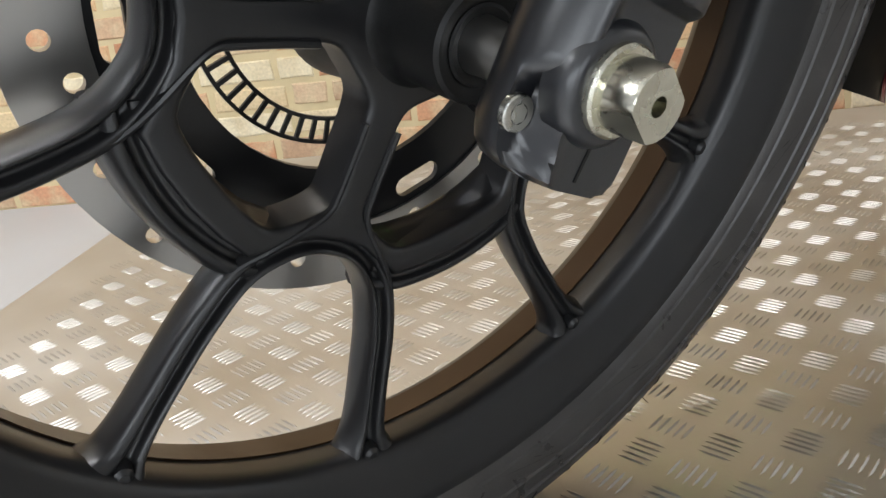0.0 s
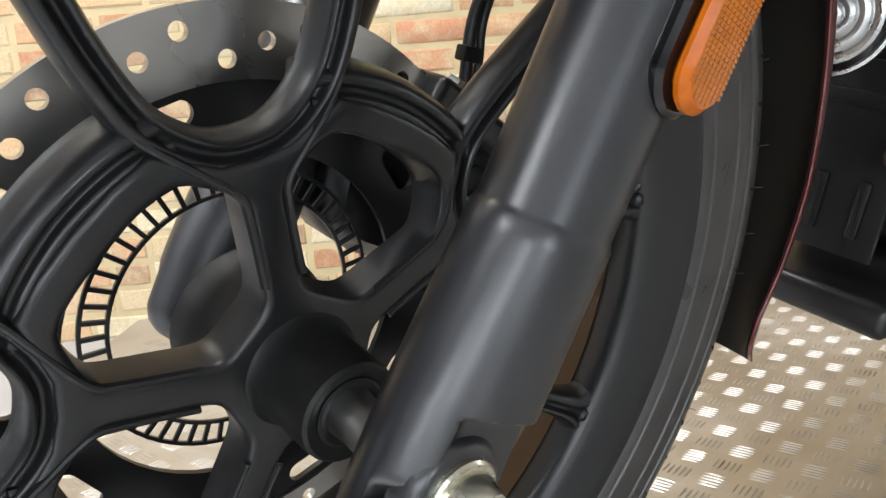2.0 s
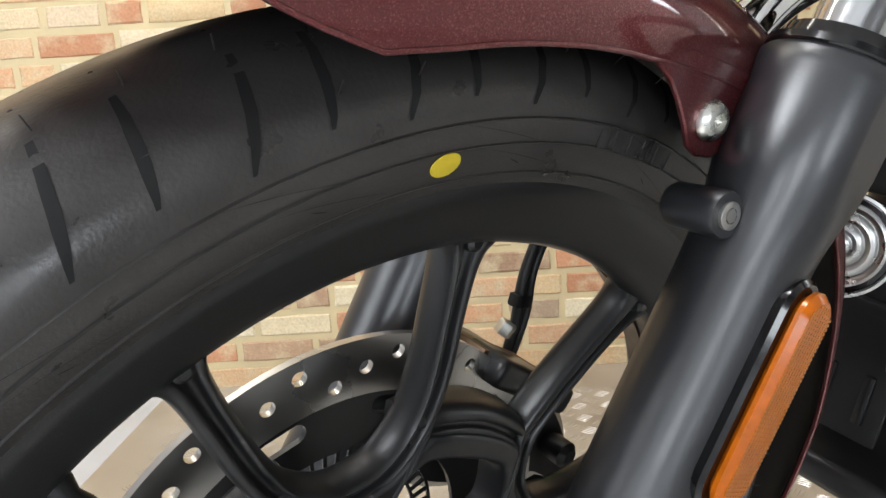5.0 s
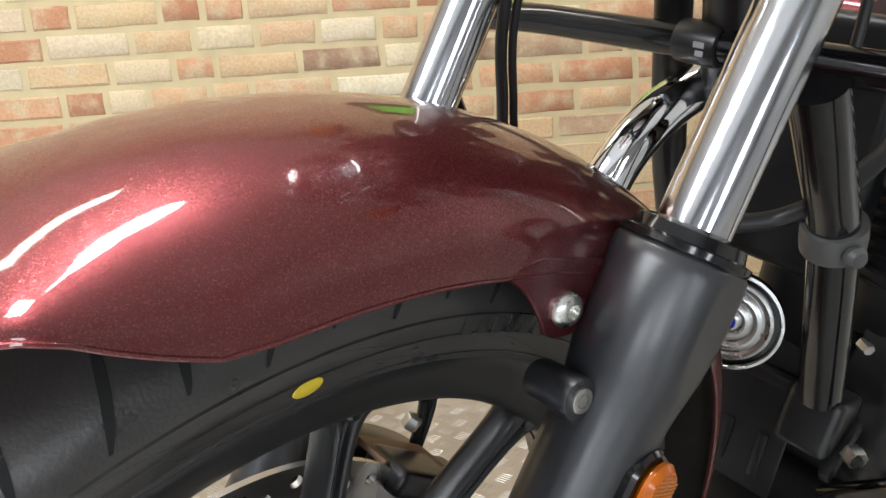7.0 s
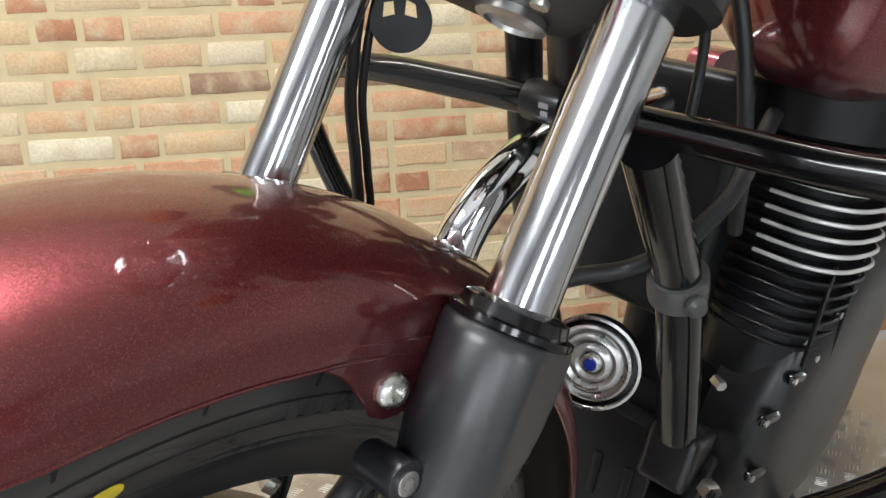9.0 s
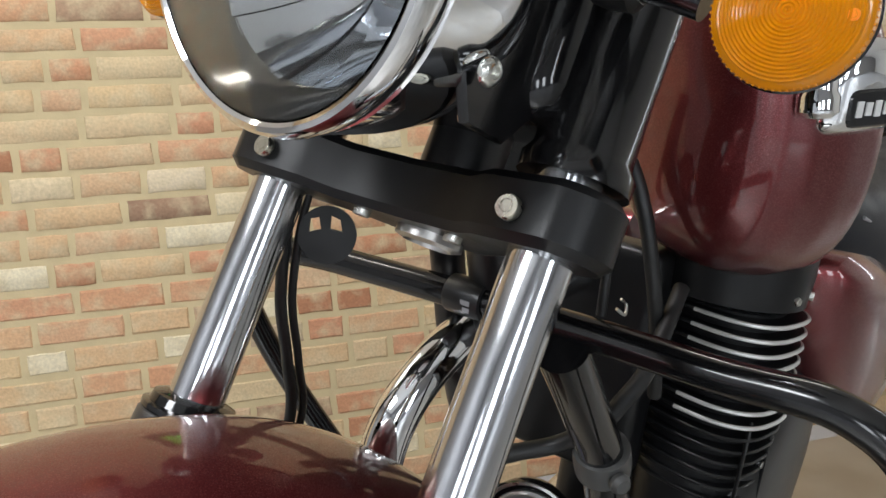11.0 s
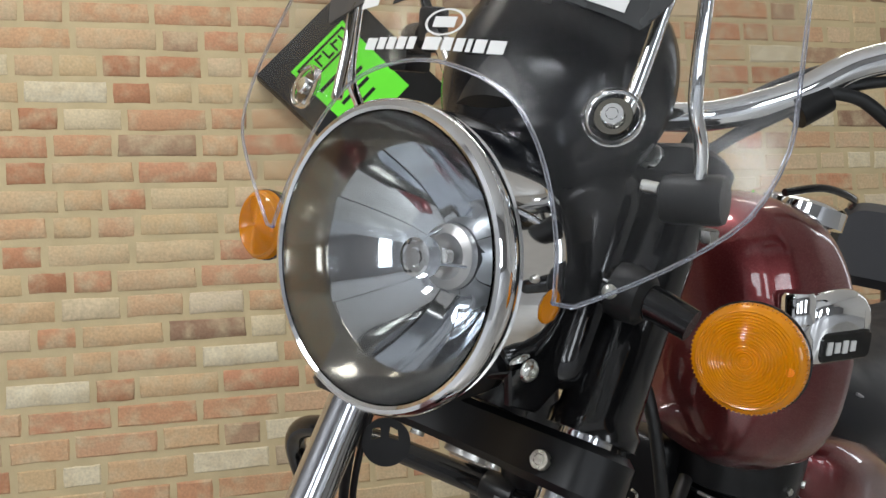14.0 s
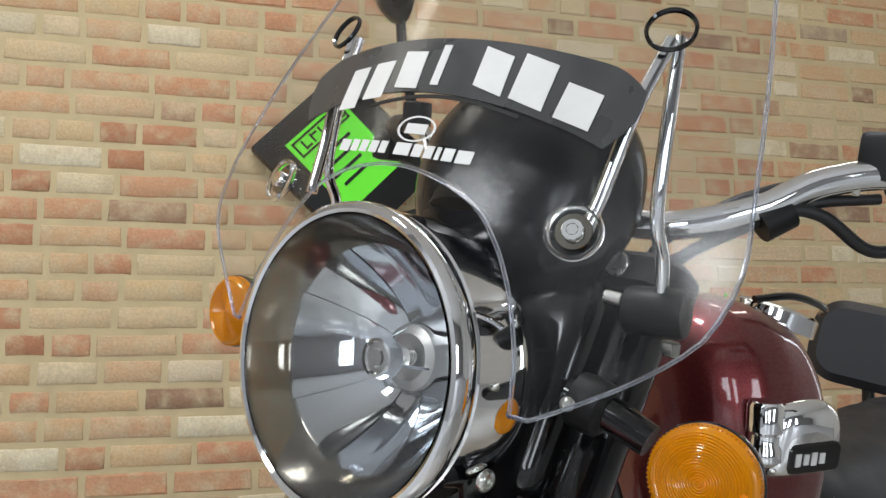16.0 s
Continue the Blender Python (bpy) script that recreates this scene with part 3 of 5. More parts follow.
# moulded size lettering on the flank, unreadable raised bars
let = bmesh.new()
for start in (58, -52, 200):
    for k in range(6):
        a = start + k * 2.1
        r = 0.2885
        box((0.0062, 0.0008, 0.0105), Matrix.Translation(bp(a, r, surface_y(r) - 0.0003)) @ Matrix.Rotation(radians(90 - a), 4, "Y"), 0.0, bm=let)
tagged(part("raised_lettering", let, RUBBER, tyre), kind="stuff")

# five U-shaped double spokes, grooved arcs between them and a cast web with five windows
ARM = [(-0.0062, 0.006), (-0.0086, -0.004), (-0.0074, -0.0128), (-0.0048, -0.0152), (-0.0026, -0.0150), (-0.0008, -0.0108), (0.0016, -0.0106), (0.0034, -0.0148), (0.0058, -0.0144), (0.0084, -0.004), (0.0062, 0.006)]
BAND = [(-0.0140, 0.012), (-0.0150, -0.004), (-0.0130, -0.0105), (-0.0098, -0.0140), (-0.0070, -0.0138), (-0.0056, -0.0104), (-0.0030, -0.0100), (-0.0014, -0.0134), (0.0020, -0.0136), (0.0036, -0.0104),
        (0.0064, -0.0102), (0.0080, -0.0142), (0.0112, -0.0140), (0.0140, -0.006), (0.0140, 0.012)]
SPOKE0 = 91.7


def eased(profile):
    """The same closed profile with its corners rounded."""
    return [(p.x, p.y) for p in smooth_path([(a, b, 0) for a, b in profile], 3, True)]


ARM, BAND = eased(ARM), eased(BAND)


def loop_edges(bm, pts):
    vs = [bm.verts.new(p) for p in pts]
    return [bm.edges.new((vs[i - 1], vs[i])) for i in range(len(vs))]


def holed_plate(outer, holes, thick, m, bevel=0.0):
    bm = bmesh.new()
    edges = loop_edges(bm, [(x, y, 0) for x, y in outer])
    for h in holes:
        edges += loop_edges(bm, [(x, y, 0) for x, y in h])
    bmesh.ops.triangle_fill(bm, use_beauty=True, use_dissolve=False, edges=edges)
    res = bmesh.ops.extrude_face_region(bm, geom=list(bm.faces))
    up = [g for g in res["geom"] if isinstance(g, bmesh.types.BMVert)]
    bmesh.ops.translate(bm, verts=up, vec=(0, 0, thick))
    if bevel:
        rim_edges = [e for e in bm.edges if len(e.link_faces) == 2 and e.calc_face_angle(0.0) > 1.2 and all(abs(v.co.z) < 1e-6 for v in e.verts)]
        bmesh.ops.bevel(bm, geom=rim_edges, offset=bevel, segments=3, profile=0.5, affect="EDGES")
    return put(bm, m)


def circle(cx, cy, r, n=16):
    return [(cx + r * math.cos(2 * math.pi * k / n), cy + r * math.sin(2 * math.pi * k / n)) for k in range(n)]


def polar(a, r):
    return r * math.cos(radians(a)), r * math.sin(radians(a))


# plate x -> bike x, plate y -> bike z, plate z -> bike y
SIDE = Matrix(((1, 0, 0, 0), (0, 0, 1, 0), (0, 1, 0, 0), (0, 0, 0, 1)))
window_half = [(0, 0.1080), (9, 0.1088), (17.5, 0.1085), (24.5, 0.0985), (29.0, 0.0905), (30.2, 0.0855), (29.6, 0.0760), (27.6, 0.0600), (25.0, 0.0475), (19.0, 0.0395), (0, 0.0365)]
outer_half_web = [(0, 0.1035), (8, 0.1060), (14, 0.1150), (19, 0.1240), (27, 0.1235), (36, 0.1230)]
web_holes, web_outer = [], []
for k in range(5):
    mid = SPOKE0 + 36 + 72 * k
    ring_pts = [polar(mid + a, r) for a, r in window_half] + [polar(mid - a, r) for a, r in reversed(window_half[1:-1])]
    web_holes.append([(p.x, p.y) for p in smooth_path([(x, y, 0) for x, y in ring_pts], 3, True)])
    c = SPOKE0 + 72 * k
    web_outer += [polar(c - a, r) for a, r in outer_half_web[:0:-1]]
    web_outer += [polar(c + a, r) for a, r in outer_half_web[:-1]]
part("wheel_web", holed_plate(web_outer, web_holes + [circle(0, 0, 0.0200, 32)], 0.024, Matrix.Translation((0, -0.0125, 0)) @ SIDE, 0.0035), BLACK_SATIN, wheel, "cast web with five rounded windows", 50)
for k in range(5):
    c = SPOKE0 + 72 * k
    way = [(0.236, 17.2, -0.004), (0.222, 17.2, -0.002), (0.190, 17.6, 0.001), (0.158, 17.9, 0.003), (0.131, 16.4, 0.005), (0.1115, 9.5, 0.005), (0.1060, 0, 0.005)]
    pts = [bp(c + a, r, y) for r, a, y in way] + [bp(c - a, r, y) for r, a, y in reversed(way[:-1])]
    path = smooth_path(pts, 7)
    n = len(path)
    sc = []
    for i in range(n):
        e = min(i, n - 1 - i) / 7
        s = 1.0 + 1.5 * max(0.0, 1 - e / 2.0) ** 2.5
        sc.append((s, 1.0 + 0.10 * max(0.0, 1 - e / 1.3)))
    spoke = part("spoke", sweep(path, ARM, (0, 1, 0), scale=sc), BLACK_SATIN, wheel, "", 50)
    # raised nub where each arm meets the rim
    for sgn in (-1, 1):
        part("casting_nub", lathe([(0.0055, -0.006), (0.0046, 0.0), (0.0025, 0.0018)], axis_frame(bp(c + sgn * 17.0, 0.2305, -0.0200), (0, -1, 0)), 16), BLACK_SATIN, spoke)
    arc = smooth_path([bp(c + 36 + a, r, 0.004) for a, r in ((-22, 0.1205), (-13, 0.1230), (0, 0.1235), (13, 0.1230), (22, 0.1205))], 7)
    na = len(arc)
    part("web_arc", sweep(arc, BAND, (0, 1, 0), scale=[(1.0, 0.84 + 0.16 * min(1.0, min(i, na - 1 - i) / 6)) for i in range(na)]), BLACK_SATIN, wheel, "", 50)
    # fine raised bead from the spoke round the window's corner and down the arm
    for sgn in (-1, 1):
        bead = smooth_path([bp(c + sgn * a, r, y) for a, r, y in ((19.5, 0.1400, -0.0085), (18.6, 0.1290, -0.0092), (15.5, 0.1160, -0.0118), (9.2, 0.0985, -0.0124), (6.4, 0.0900, -0.0124), (6.3, 0.0830, -0.0124), (7.4, 0.0680, -0.0124), (10.5, 0.0490, -0.0126))], 5)
        part("casting_bead", sweep(bead, [(-0.0020, 0.001), (-0.0012, -0.0009), (0.0, -0.0014), (0.0012, -0.0009), (0.0020, 0.001)], (0, 1, 0)), BLACK_SATIN, wheel)
hub = part("hub", lathe([(0.0125, -0.049), (0.0150, -0.0505), (0.0185, -0.0530), (0.0218, -0.0535), (0.0234, -0.0520), (0.0240, -0.047), (0.0244, -0.026), (0.0252, -0.018), (0.0275, -0.0135), (0.0290, -0.0120), (0.029, 0.0), (0.038, 0.030), (0.040, 0.044), (0.02, 0.046)], YAX, 48), BLACK_MATT, wheel)
part("hub_seal", lathe([(0.0118, -0.0490), (0.0158, -0.0498), (0.0163, -0.0522), (0.0150, -0.0528), (0.0118, -0.0515)], YAX, 40, closed=True), BLACK_MATT, hub, "dull black bearing seal")
part("spacer", lathe([(0.008, -0.075), (0.0108, -0.075), (0.0112, -0.056), (0.0118, -0.050), (0.008, -0.046)], YAX, 40), STEEL, hub, "dull steel axle spacer")
part("valve", tube([bp(121.8, 0.236, -0.010), bp(122.3, 0.225, -0.022), bp(122.8, 0.209, -0.027)], 0.0055, 16, 6, radii=[0.0075, 0.0068, 0.0062, 0.0050, 0.0062, 0.0062, 0.0056]), BLACK_MATT, wheel, "black valve stem and cap")


def oval(ang, r, ln, wd, n=8):
    out = []
    ca, sa = math.cos(radians(ang)), math.sin(radians(ang))
    for k in range(2 * n):
        a = 2 * math.pi * k / (2 * n)
        u = ln * (1 if math.cos(a) > 0 else -1) * 0.5 + wd * math.cos(a)
        v = wd * math.sin(a)
        out.append((ca * (r + v) - sa * u, sa * (r + v) + ca * u))
    return out


# the brake disc: plate x -> bike x, plate y -> bike z
DISC = Matrix(((1, 0, 0, 0), (0, 0, 1, 0.041), (0, 1, 0, 0), (0, 0, 0, 1)))


drill = []
for k in range(45):
    a = 44 + k * 8.0
    drill.append(circle(*polar(a, (0.1455, 0.1385, 0.1310)[k % 3]), 0.0043, 14))
disc = part("brake_disc", holed_plate(circle(0, 0, 0.1560, 96), drill + [circle(0, 0, 0.1215, 72)], 0.0045, DISC), STEEL, wheel, "drilled steel brake disc")
slots = [oval(100 + 36 * k, 0.1115, 0.017, 0.0060) for k in range(10)]
part("disc_carrier", holed_plate(circle(0, 0, 0.1225, 72), slots + [circle(0, 0, 0.088, 48)], 0.0035, DISC @ Matrix.Translation((0, 0, 0.002))), BLACK_SATIN, disc, "black disc carrier")
ring = bmesh.new()
lathe([(0.0765, 0.0545), (0.0785, 0.0545), (0.0785, 0.0563), (0.0765, 0.0563)], YAX, 72, bm=ring, closed=True)
lathe([(0.0640, 0.0545), (0.0660, 0.0545), (0.0660, 0.0563), (0.0640, 0.0563)], YAX, 72, bm=ring, closed=True)
for k in range(56):
    a = 360 * k / 56
    box((0.0122, 0.0016, 0.0023), Matrix.Translation(bp(a, 0.0712, 0.0554)) @ Matrix.Rotation(radians(-a), 4, "Y"), 0, bm=ring)
part("speed_ring", ring, BLACK_SATIN, wheel, "slotted black wheel-speed ring")

# -- fork --
RAKE = radians(32.8)
FD = Vector((math.sin(RAKE), 0, math.cos(RAKE)))
FN = Vector((math.cos(RAKE), 0, -math.sin(RAKE)))
FE = 0.010


def fp(s, off=0.0, y=0.0):
    """A point at s along the fork, off behind its axis."""
    return FD * s + FN * (FE + off) + Vector((0, y, 0))


def fork_frame(s, off, y):
    m = Matrix((FN, Vector((0, 1, 0)), FD)).transposed().to_4x4()
    m.translation = fp(s, off, y)
    return m


def fork_leg(y):
    # radius at heights along the leg; the outer half of the foot is flattened round the axle
    table = [(-0.0350, 0.0100), (-0.0346, 0.0200), (-0.0325, 0.0245), (-0.0285, 0.0268), (-0.0200, 0.0276), (0.020, 0.0277), (0.097, 0.0281), (0.1040, 0.0281), (0.1052, 0.0274), (0.1075, 0.0266), (0.252, 0.0265),
             (0.266, 0.0268), (0.277, 0.0278), (0.288, 0.0296), (0.298, 0.0313), (0.310, 0.0324), (0.326, 0.0328), (0.340, 0.0325), (0.3465, 0.0318), (0.3485, 0.0300), (0.3490, 0.0185)]
    heights = sorted(set([h for h, _ in table] + [-0.026 + 0.003 * k for k in range(19)] + [0.0320 + 0.0007 * k for k in range(8)]))
    out = 1 if y > 0 else -1
    ease = lambda v: (lambda q: q * q * (3 - 2 * q))(min(1.0, max(0.0, v)))
    rows = []
    for h in heights:
        r = float(np.interp(h, [q[0] for q in table], [q[1] for q in table]))
        cut_back = ease((0.0365 - h) / 0.0045)
        row = []
        for k in range(96):
            w = 2 * math.pi * k / 96
            off, side = r * math.cos(w), r * math.sin(w) * out
            # the rear outer quarter is milled flat round the axle
            lim = 0.0290 - (0.0290 - 0.0165) * cut_back * ease((off + 0.0300) / 0.018)
            if side * out > lim:
                side = lim * out
            if off > 0.0:
                off *= 1 - 0.20 * cut_back
            else:
                off *= 1 + 0.30 * ease((0.120 - h) / 0.115) * ease((h + 0.045) / 0.028)
            # a flat pad for the pinch bolt at the front
            pad_side = max(0.0030, 0.0030 + 3.0 * (off + 0.0245))
            if side * out > pad_side:
                side += (pad_side * out - side) * ease((0.004 - h) / 0.008)
            row.append(fp(h, off, y + side))
        rows.append(row)
    leg = part("fork_leg", add_grid(bmesh.new(), rows, True, False, True), BLACK_FORK, bike, "semi-matt black fork leg", 50)
    part("dust_seal", lathe([(0.0300, 0.3480), (0.0312, 0.3495), (0.0312, 0.3525), (0.0275, 0.3535), (0.0262, 0.3590), (0.0205, 0.3610), (0.0183, 0.3612)], fork_frame(0, 0, y), 48), BLACK_GLOSS, leg)
    part("stanchion", lathe([(0.0178, 0.34), (0.0178, 0.56)], fork_frame(0, 0, y), 56), FORK_CHROME, leg, "polished chrome fork tube")
    return leg


left_leg = fork_leg(-0.0975)
fork_leg(0.0975)

# axle end, nut and clamp on the left leg
part("axle_boss", lathe([(0.0228, -0.008), (0.0222, -0.001), (0.0213, 0.0012), (0.0203, 0.0030), (0.0190, 0.0042), (0.0170, 0.0047), (0.010, 0.0047)], axis_frame((0.003, -0.1140, 0.002), (0, -1, 0)), 44), BLACK_FORK, left_leg)
# the slit of the clamp under the axle
part("clamp_slit", box((0.0013, 0.012, 0.0175), Matrix.Translation((-0.0065, -0.1085, -0.0215)) @ Matrix.Rotation(radians(35), 4, "Y"), 0), BLACK_MATT, left_leg)
nut = bmesh.new()
NX = axis_frame((0.003, -0.1185, 0.002), (0, -1, 0))
lathe([(0.0160, 0.0), (0.0160, 0.0025), (0.0150, 0.0035), (0.011, 0.0035)], NX, 36, bm=nut)
part("axle_washer", nut, ZINC_GOLD, left_leg, "yellowish zinc axle washer")
ax = bmesh.new()
prof = [(0.0128, 0.003), (0.0130, 0.0055), (0.0130, 0.016), (0.0122, 0.0175), (0.0035, 0.0175), (0.0030, 0.010)]
rings = []
for r, h in prof:
    row = []
    for k in range(48):
        a = 2 * math.pi * k / 48
        x, z = r * math.cos(a), r * math.sin(a)
        if h > 0.006:
            lim = 0.0098
            x = max(-lim, min(lim, x)) if r > 0.005 else x
        row.append(NX @ Matrix.Rotation(radians(28), 4, "Z") @ Vector((x, z, h)))
    rings.append(row)
add_grid(ax, rings, True, False, True)
part("axle_end", ax, ZINC_GOLD, left_leg, "zinc-plated axle end with two flats")
part("pinch_bolt", bolt(fp(-0.0150, -0.0310, -0.1003), (0, -1, 0), 0.0066, 0.0032), ZINC, left_leg, "bright socket-head bolt")
# upper boss with its bolt, and the mudguard bolt
boss = part("bracket_boss", lathe([(0.0088, -0.026), (0.0098, -0.024), (0.0104, 0.000), (0.0096, 0.0020), (0.0070, 0.0020)], axis_frame((0.1275, -0.0970, 0.2413), (-0.089, -0.984, 0.156)), 32), BLACK_FORK, left_leg)
part("boss_bolt", bolt(Vector((0.1275, -0.0970, 0.2413)) + Vector((-0.089, -0.984, 0.156)) * 0.002, (-0.089, -0.984, 0.156), 0.0060, 0.0018), STEEL, boss, "bright socket-head bolt")
part("mudguard_bolt", bolt((0.140, -0.0775, 0.2735), (-0.10, -1, 0.10), 0.0088, 0.0052, "dome", 0.0), ZINC, left_leg, "bright dome-head bolt")

# reflector on the left leg, turned a little outwards

def stadium(length, width, n=12):
    out = []
    for k in range(n + 1):
        a = radians(180 * k / n)
        out.append((width / 2 * math.cos(a), length / 2 - width / 2 + width / 2 * math.sin(a)))
    for k in range(n + 1):
        a = radians(180 + 180 * k / n)
        out.append((width / 2 * math.cos(a), -length / 2 + width / 2 + width / 2 * math.sin(a)))
    return out


RFRAME = Matrix((FN, FD, Vector((0, -1, 0)))).transposed().to_4x4()
RFRAME.translation = Vector((0.1233, -0.1270, 0.1683))
reflector = part("reflector_base", plate(stadium(0.108, 0.0335), 0.018, RFRAME @ pose(0.0030, 0, -0.009), 0.002), BLACK_GLOSS, left_leg, "gloss black reflector base")
part("reflector_lens", plate(stadium(0.101, 0.0270), 0.008, RFRAME @ pose(0.0050, 0, 0.003), 0.003), REFLEX_BACK, reflector, "amber ribbed reflector")
ribs = bmesh.new()
for k in range(46):
    v = -0.0450 + k * 0.0020
    for u in (-0.0098, -0.0070, -0.0042, -0.0014, 0.0014, 0.0042, 0.0070, 0.0098):
        if math.hypot(max(0.0, abs(v) - 0.0370), u) > 0.0106:
            continue
        box((0.0022, 0.0013, 0.0005), RFRAME @ pose(0.0050 + u, v, 0.0071), 0, bm=ribs)
tagged(part("reflector_facet", ribs, REFLEX, reflector), kind="stuff")

# -- front mudguard --
GA0, GA1 = -23.0, 109.0


def guard_edge(a):
    return float(np.interp(a, [-23, -21, -17, -10, 20, 45, 60, 72, 82, 89, 93, 95.4, 97.9, 99.1, 100.3, 103, 106, 109], [0.352, 0.338, 0.330, 0.334, 0.337, 0.333, 0.3245, 0.3215, 0.3240, 0.3262, 0.3292, 0.3380, 0.3500, 0.3580, 0.3625, 0.3665, 0.3690, 0.3705]))


def guard_top(a):
    return float(np.interp(a, [-23, 0, 30, 60, 90, 104, 109], [0.362, 0.372, 0.377, 0.3755, 0.374, 0.372, 0.371]))


def guard_row(a, inner):
    row = []
    top, edge = guard_top(a), guard_edge(a)
    wide = float(np.interp(a, [-23, 0, 60, 90, 100, 106, 109], [0.060, 0.070, 0.076, 0.078, 0.072, 0.052, 0.012]))
    if inner:
        top, wide = top - 0.0022, wide - 0.0022
    for k in range(33):
        ph = -math.pi / 2 + math.pi * k / 32
        s, co = math.sin(ph), math.cos(ph)
        y = wide * (abs(s) ** 0.92) * (1 if s > 0 else -1)
        r = edge + (top - edge) * (abs(co) ** 0.86)
        row.append(bp(a, r, y))
    return row


angles = [GA0 + (GA1 - GA0) * k / 90 for k in range(91)]
gm = bmesh.new()
outer = [guard_row(a, False) for a in angles]
inner = [guard_row(a, True) for a in angles]
rings = [o + list(reversed(i)) for o, i in zip(outer, inner)]
add_grid(gm, rings, True, False, True)
for fc in gm.faces:
    if len(fc.verts) > 8:
        fc.material_index = 1
mudguard = part("front_mudguard", gm, [MAROON, BLACK_MATT], bike, "glossy maroon metallic front mudguard", 50)
liner = bmesh.new()
add_grid(liner, [[bp(a, p.xz.length - 0.0008, p.y * 0.975) for p in guard_row(a, True)[1:-1]] for a in angles[:-8]], False)
part("guard_liner", liner, BLACK_MATT, mudguard, "black coating inside the mudguard", 60)
for sgn in (-1, 1):
    # the lug that hangs from the edge to the fork bolt
    lug = [(73.5, 0.3220), (71.2, 0.3205), (69.2, 0.3160), (67.6, 0.3100), (65.6, 0.3010), (64.3, 0.2940), (62.6, 0.2915), (60.5, 0.2935), (58.5, 0.3000), (56.5, 0.3100), (53.5, 0.3200), (50.5, 0.3300), (60.0, 0.3330), (68.0, 0.3300)]
    flat = [(p.x, p.z) for p in (bp(a, r) for a, r in lug)]
    part("fixing_lug", plate(flat, 0.0030, Matrix.Translation((0, sgn * 0.0752, 0)) @ SIDE, 0.0008), MAROON, mudguard)
lip = bmesh.new()
for side in (0, -1):
    tube([r[side] for r in outer[2:-2]], 0.0010, 8, 1, lip)
part("rolled_edge", lip, MAROON, mudguard)

# -- triple clamps, stem and shrouds --
outline = []
for k in range(13):
    a = radians(-75 + 150 * k / 12 + 90)
    outline.append((0.033 * math.cos(a), 0.100 + 0.033 * math.sin(a)))
outline += [(-0.022, 0.062), (-0.008, 0.045), (-0.004, 0.0), (-0.008, -0.045), (-0.022, -0.062)]
for k in range(13):
    a = radians(-75 + 150 * k / 12 - 90)
    outline.append((0.033 * math.cos(a), -0.100 + 0.033 * math.sin(a)))
outline += [(0.040, -0.060), (0.066, -0.030), (0.072, 0.0), (0.066, 0.030), (0.040, 0.060)]
yoke = part("lower_clamp", plate(outline, 0.036, fork_frame(0.525, 0, 0), 0.005), ENGINE_BLACK, bike, "satin black lower fork clamp")
for y in (-0.068, 0.068):
    part("clamp_bolt", bolt(fp(0.522, -0.0300, y * 1.30), -FN, 0.0064, 0.005, washer=0.0), ZINC_GOLD, yoke, "bright socket-head clamp bolt")
part("stem_nut", lathe([(0.022, 0.0), (0.022, -0.006), (0.016, -0.008), (0.015, -0.005), (0.006, -0.005)], fork_frame(0.508, 0.040, 0.0), 32), STEEL, yoke, "dull steel stem nut")
for y, dx in ((-0.035, 0.012), (0.035, 0.012)):
    part("clamp_screw", bolt(fp(0.507, dx, y), -FD, 0.0055, 0.004), ZINC, yoke)
for y in (-0.10, 0.10):
    part("fork_shroud", lathe([(0.030, 0.547), (0.0305, 0.556), (0.0265, 0.562), (0.0255, 0.60), (0.0255, 0.715), (0.020, 0.72)], fork_frame(0, 0, y), 40), BLACK_GLOSS, bike)
part("upper_clamp", plate(outline, 0.030, fork_frame(0.735, 0.0, 0), 0.006), ENGINE_BLACK, bike, "satin black upper fork clamp")

# -- headlamp --
HD = Vector((-0.985, 0.035, 0.17)).normalized()
HL = axis_frame((0.201, -0.009, 0.576), HD, (0, 1, 0))  # z forward
bucket = part("headlamp", lathe([(0.020, -0.114), (0.052, -0.107), (0.071, -0.095), (0.0820, -0.079), (0.0868, -0.066), (0.0884, -0.056), (0.0890, -0.046), (0.0892, -0.030), (0.0892, -0.0150), (0.0880, -0.0142), (0.0880, -0.0120), (0.0896, -0.0110),
                                 (0.0908, -0.0075), (0.0914, -0.0025), (0.0906, 0.0020), (0.0886, 0.0046), (0.0862, 0.0052), (0.0842, 0.0040), (0.0832, 0.0), (0.0832, -0.02), (0.080, -0.04), (0.06, -0.078), (0.02, -0.095)], HL, 96, closed=True),
              CHROME, bike, "round headlamp with a chrome shell and bezel")
REFL = material("headlamp_reflector", (0.66, 0.69, 0.73), 0.07, metal=1.0, noise_scale=20, rough_var=0.03)
# dark olive mirror: the rim's reflection of the wall is put into its colour
RIM_DARK = material("wall_tinted_mirror", (0.20, 0.19, 0.165), 0.10, metal=1.0, noise_scale=20, rough_var=0.03)
refl = bmesh.new()
FACETS = 18
for f in range(FACETS):
    rows = []
    for i in range(14):
        t = i / 13
        r = 0.013 + (0.0682 - 0.013) * t
        row = []
        for k in range(7):
            u = k / 6
            a = 2 * math.pi * (f + u) / FACETS + 0.12
            h = -0.068 + 0.047 * t ** 2.0 + t * (0.0014 * (u - 0.5) * (1 if f % 3 else -1) + 0.0007 * (u - 0.5) ** 2 * (4 if f % 2 else -4))
            row.append(HL @ Vector((r * math.cos(a), r * math.sin(a), h)))
        rows.append(row)
    add_grid(refl, rows, False)
part("reflector_bowl", refl, REFL, bucket, "faceted mirror reflector", 25)
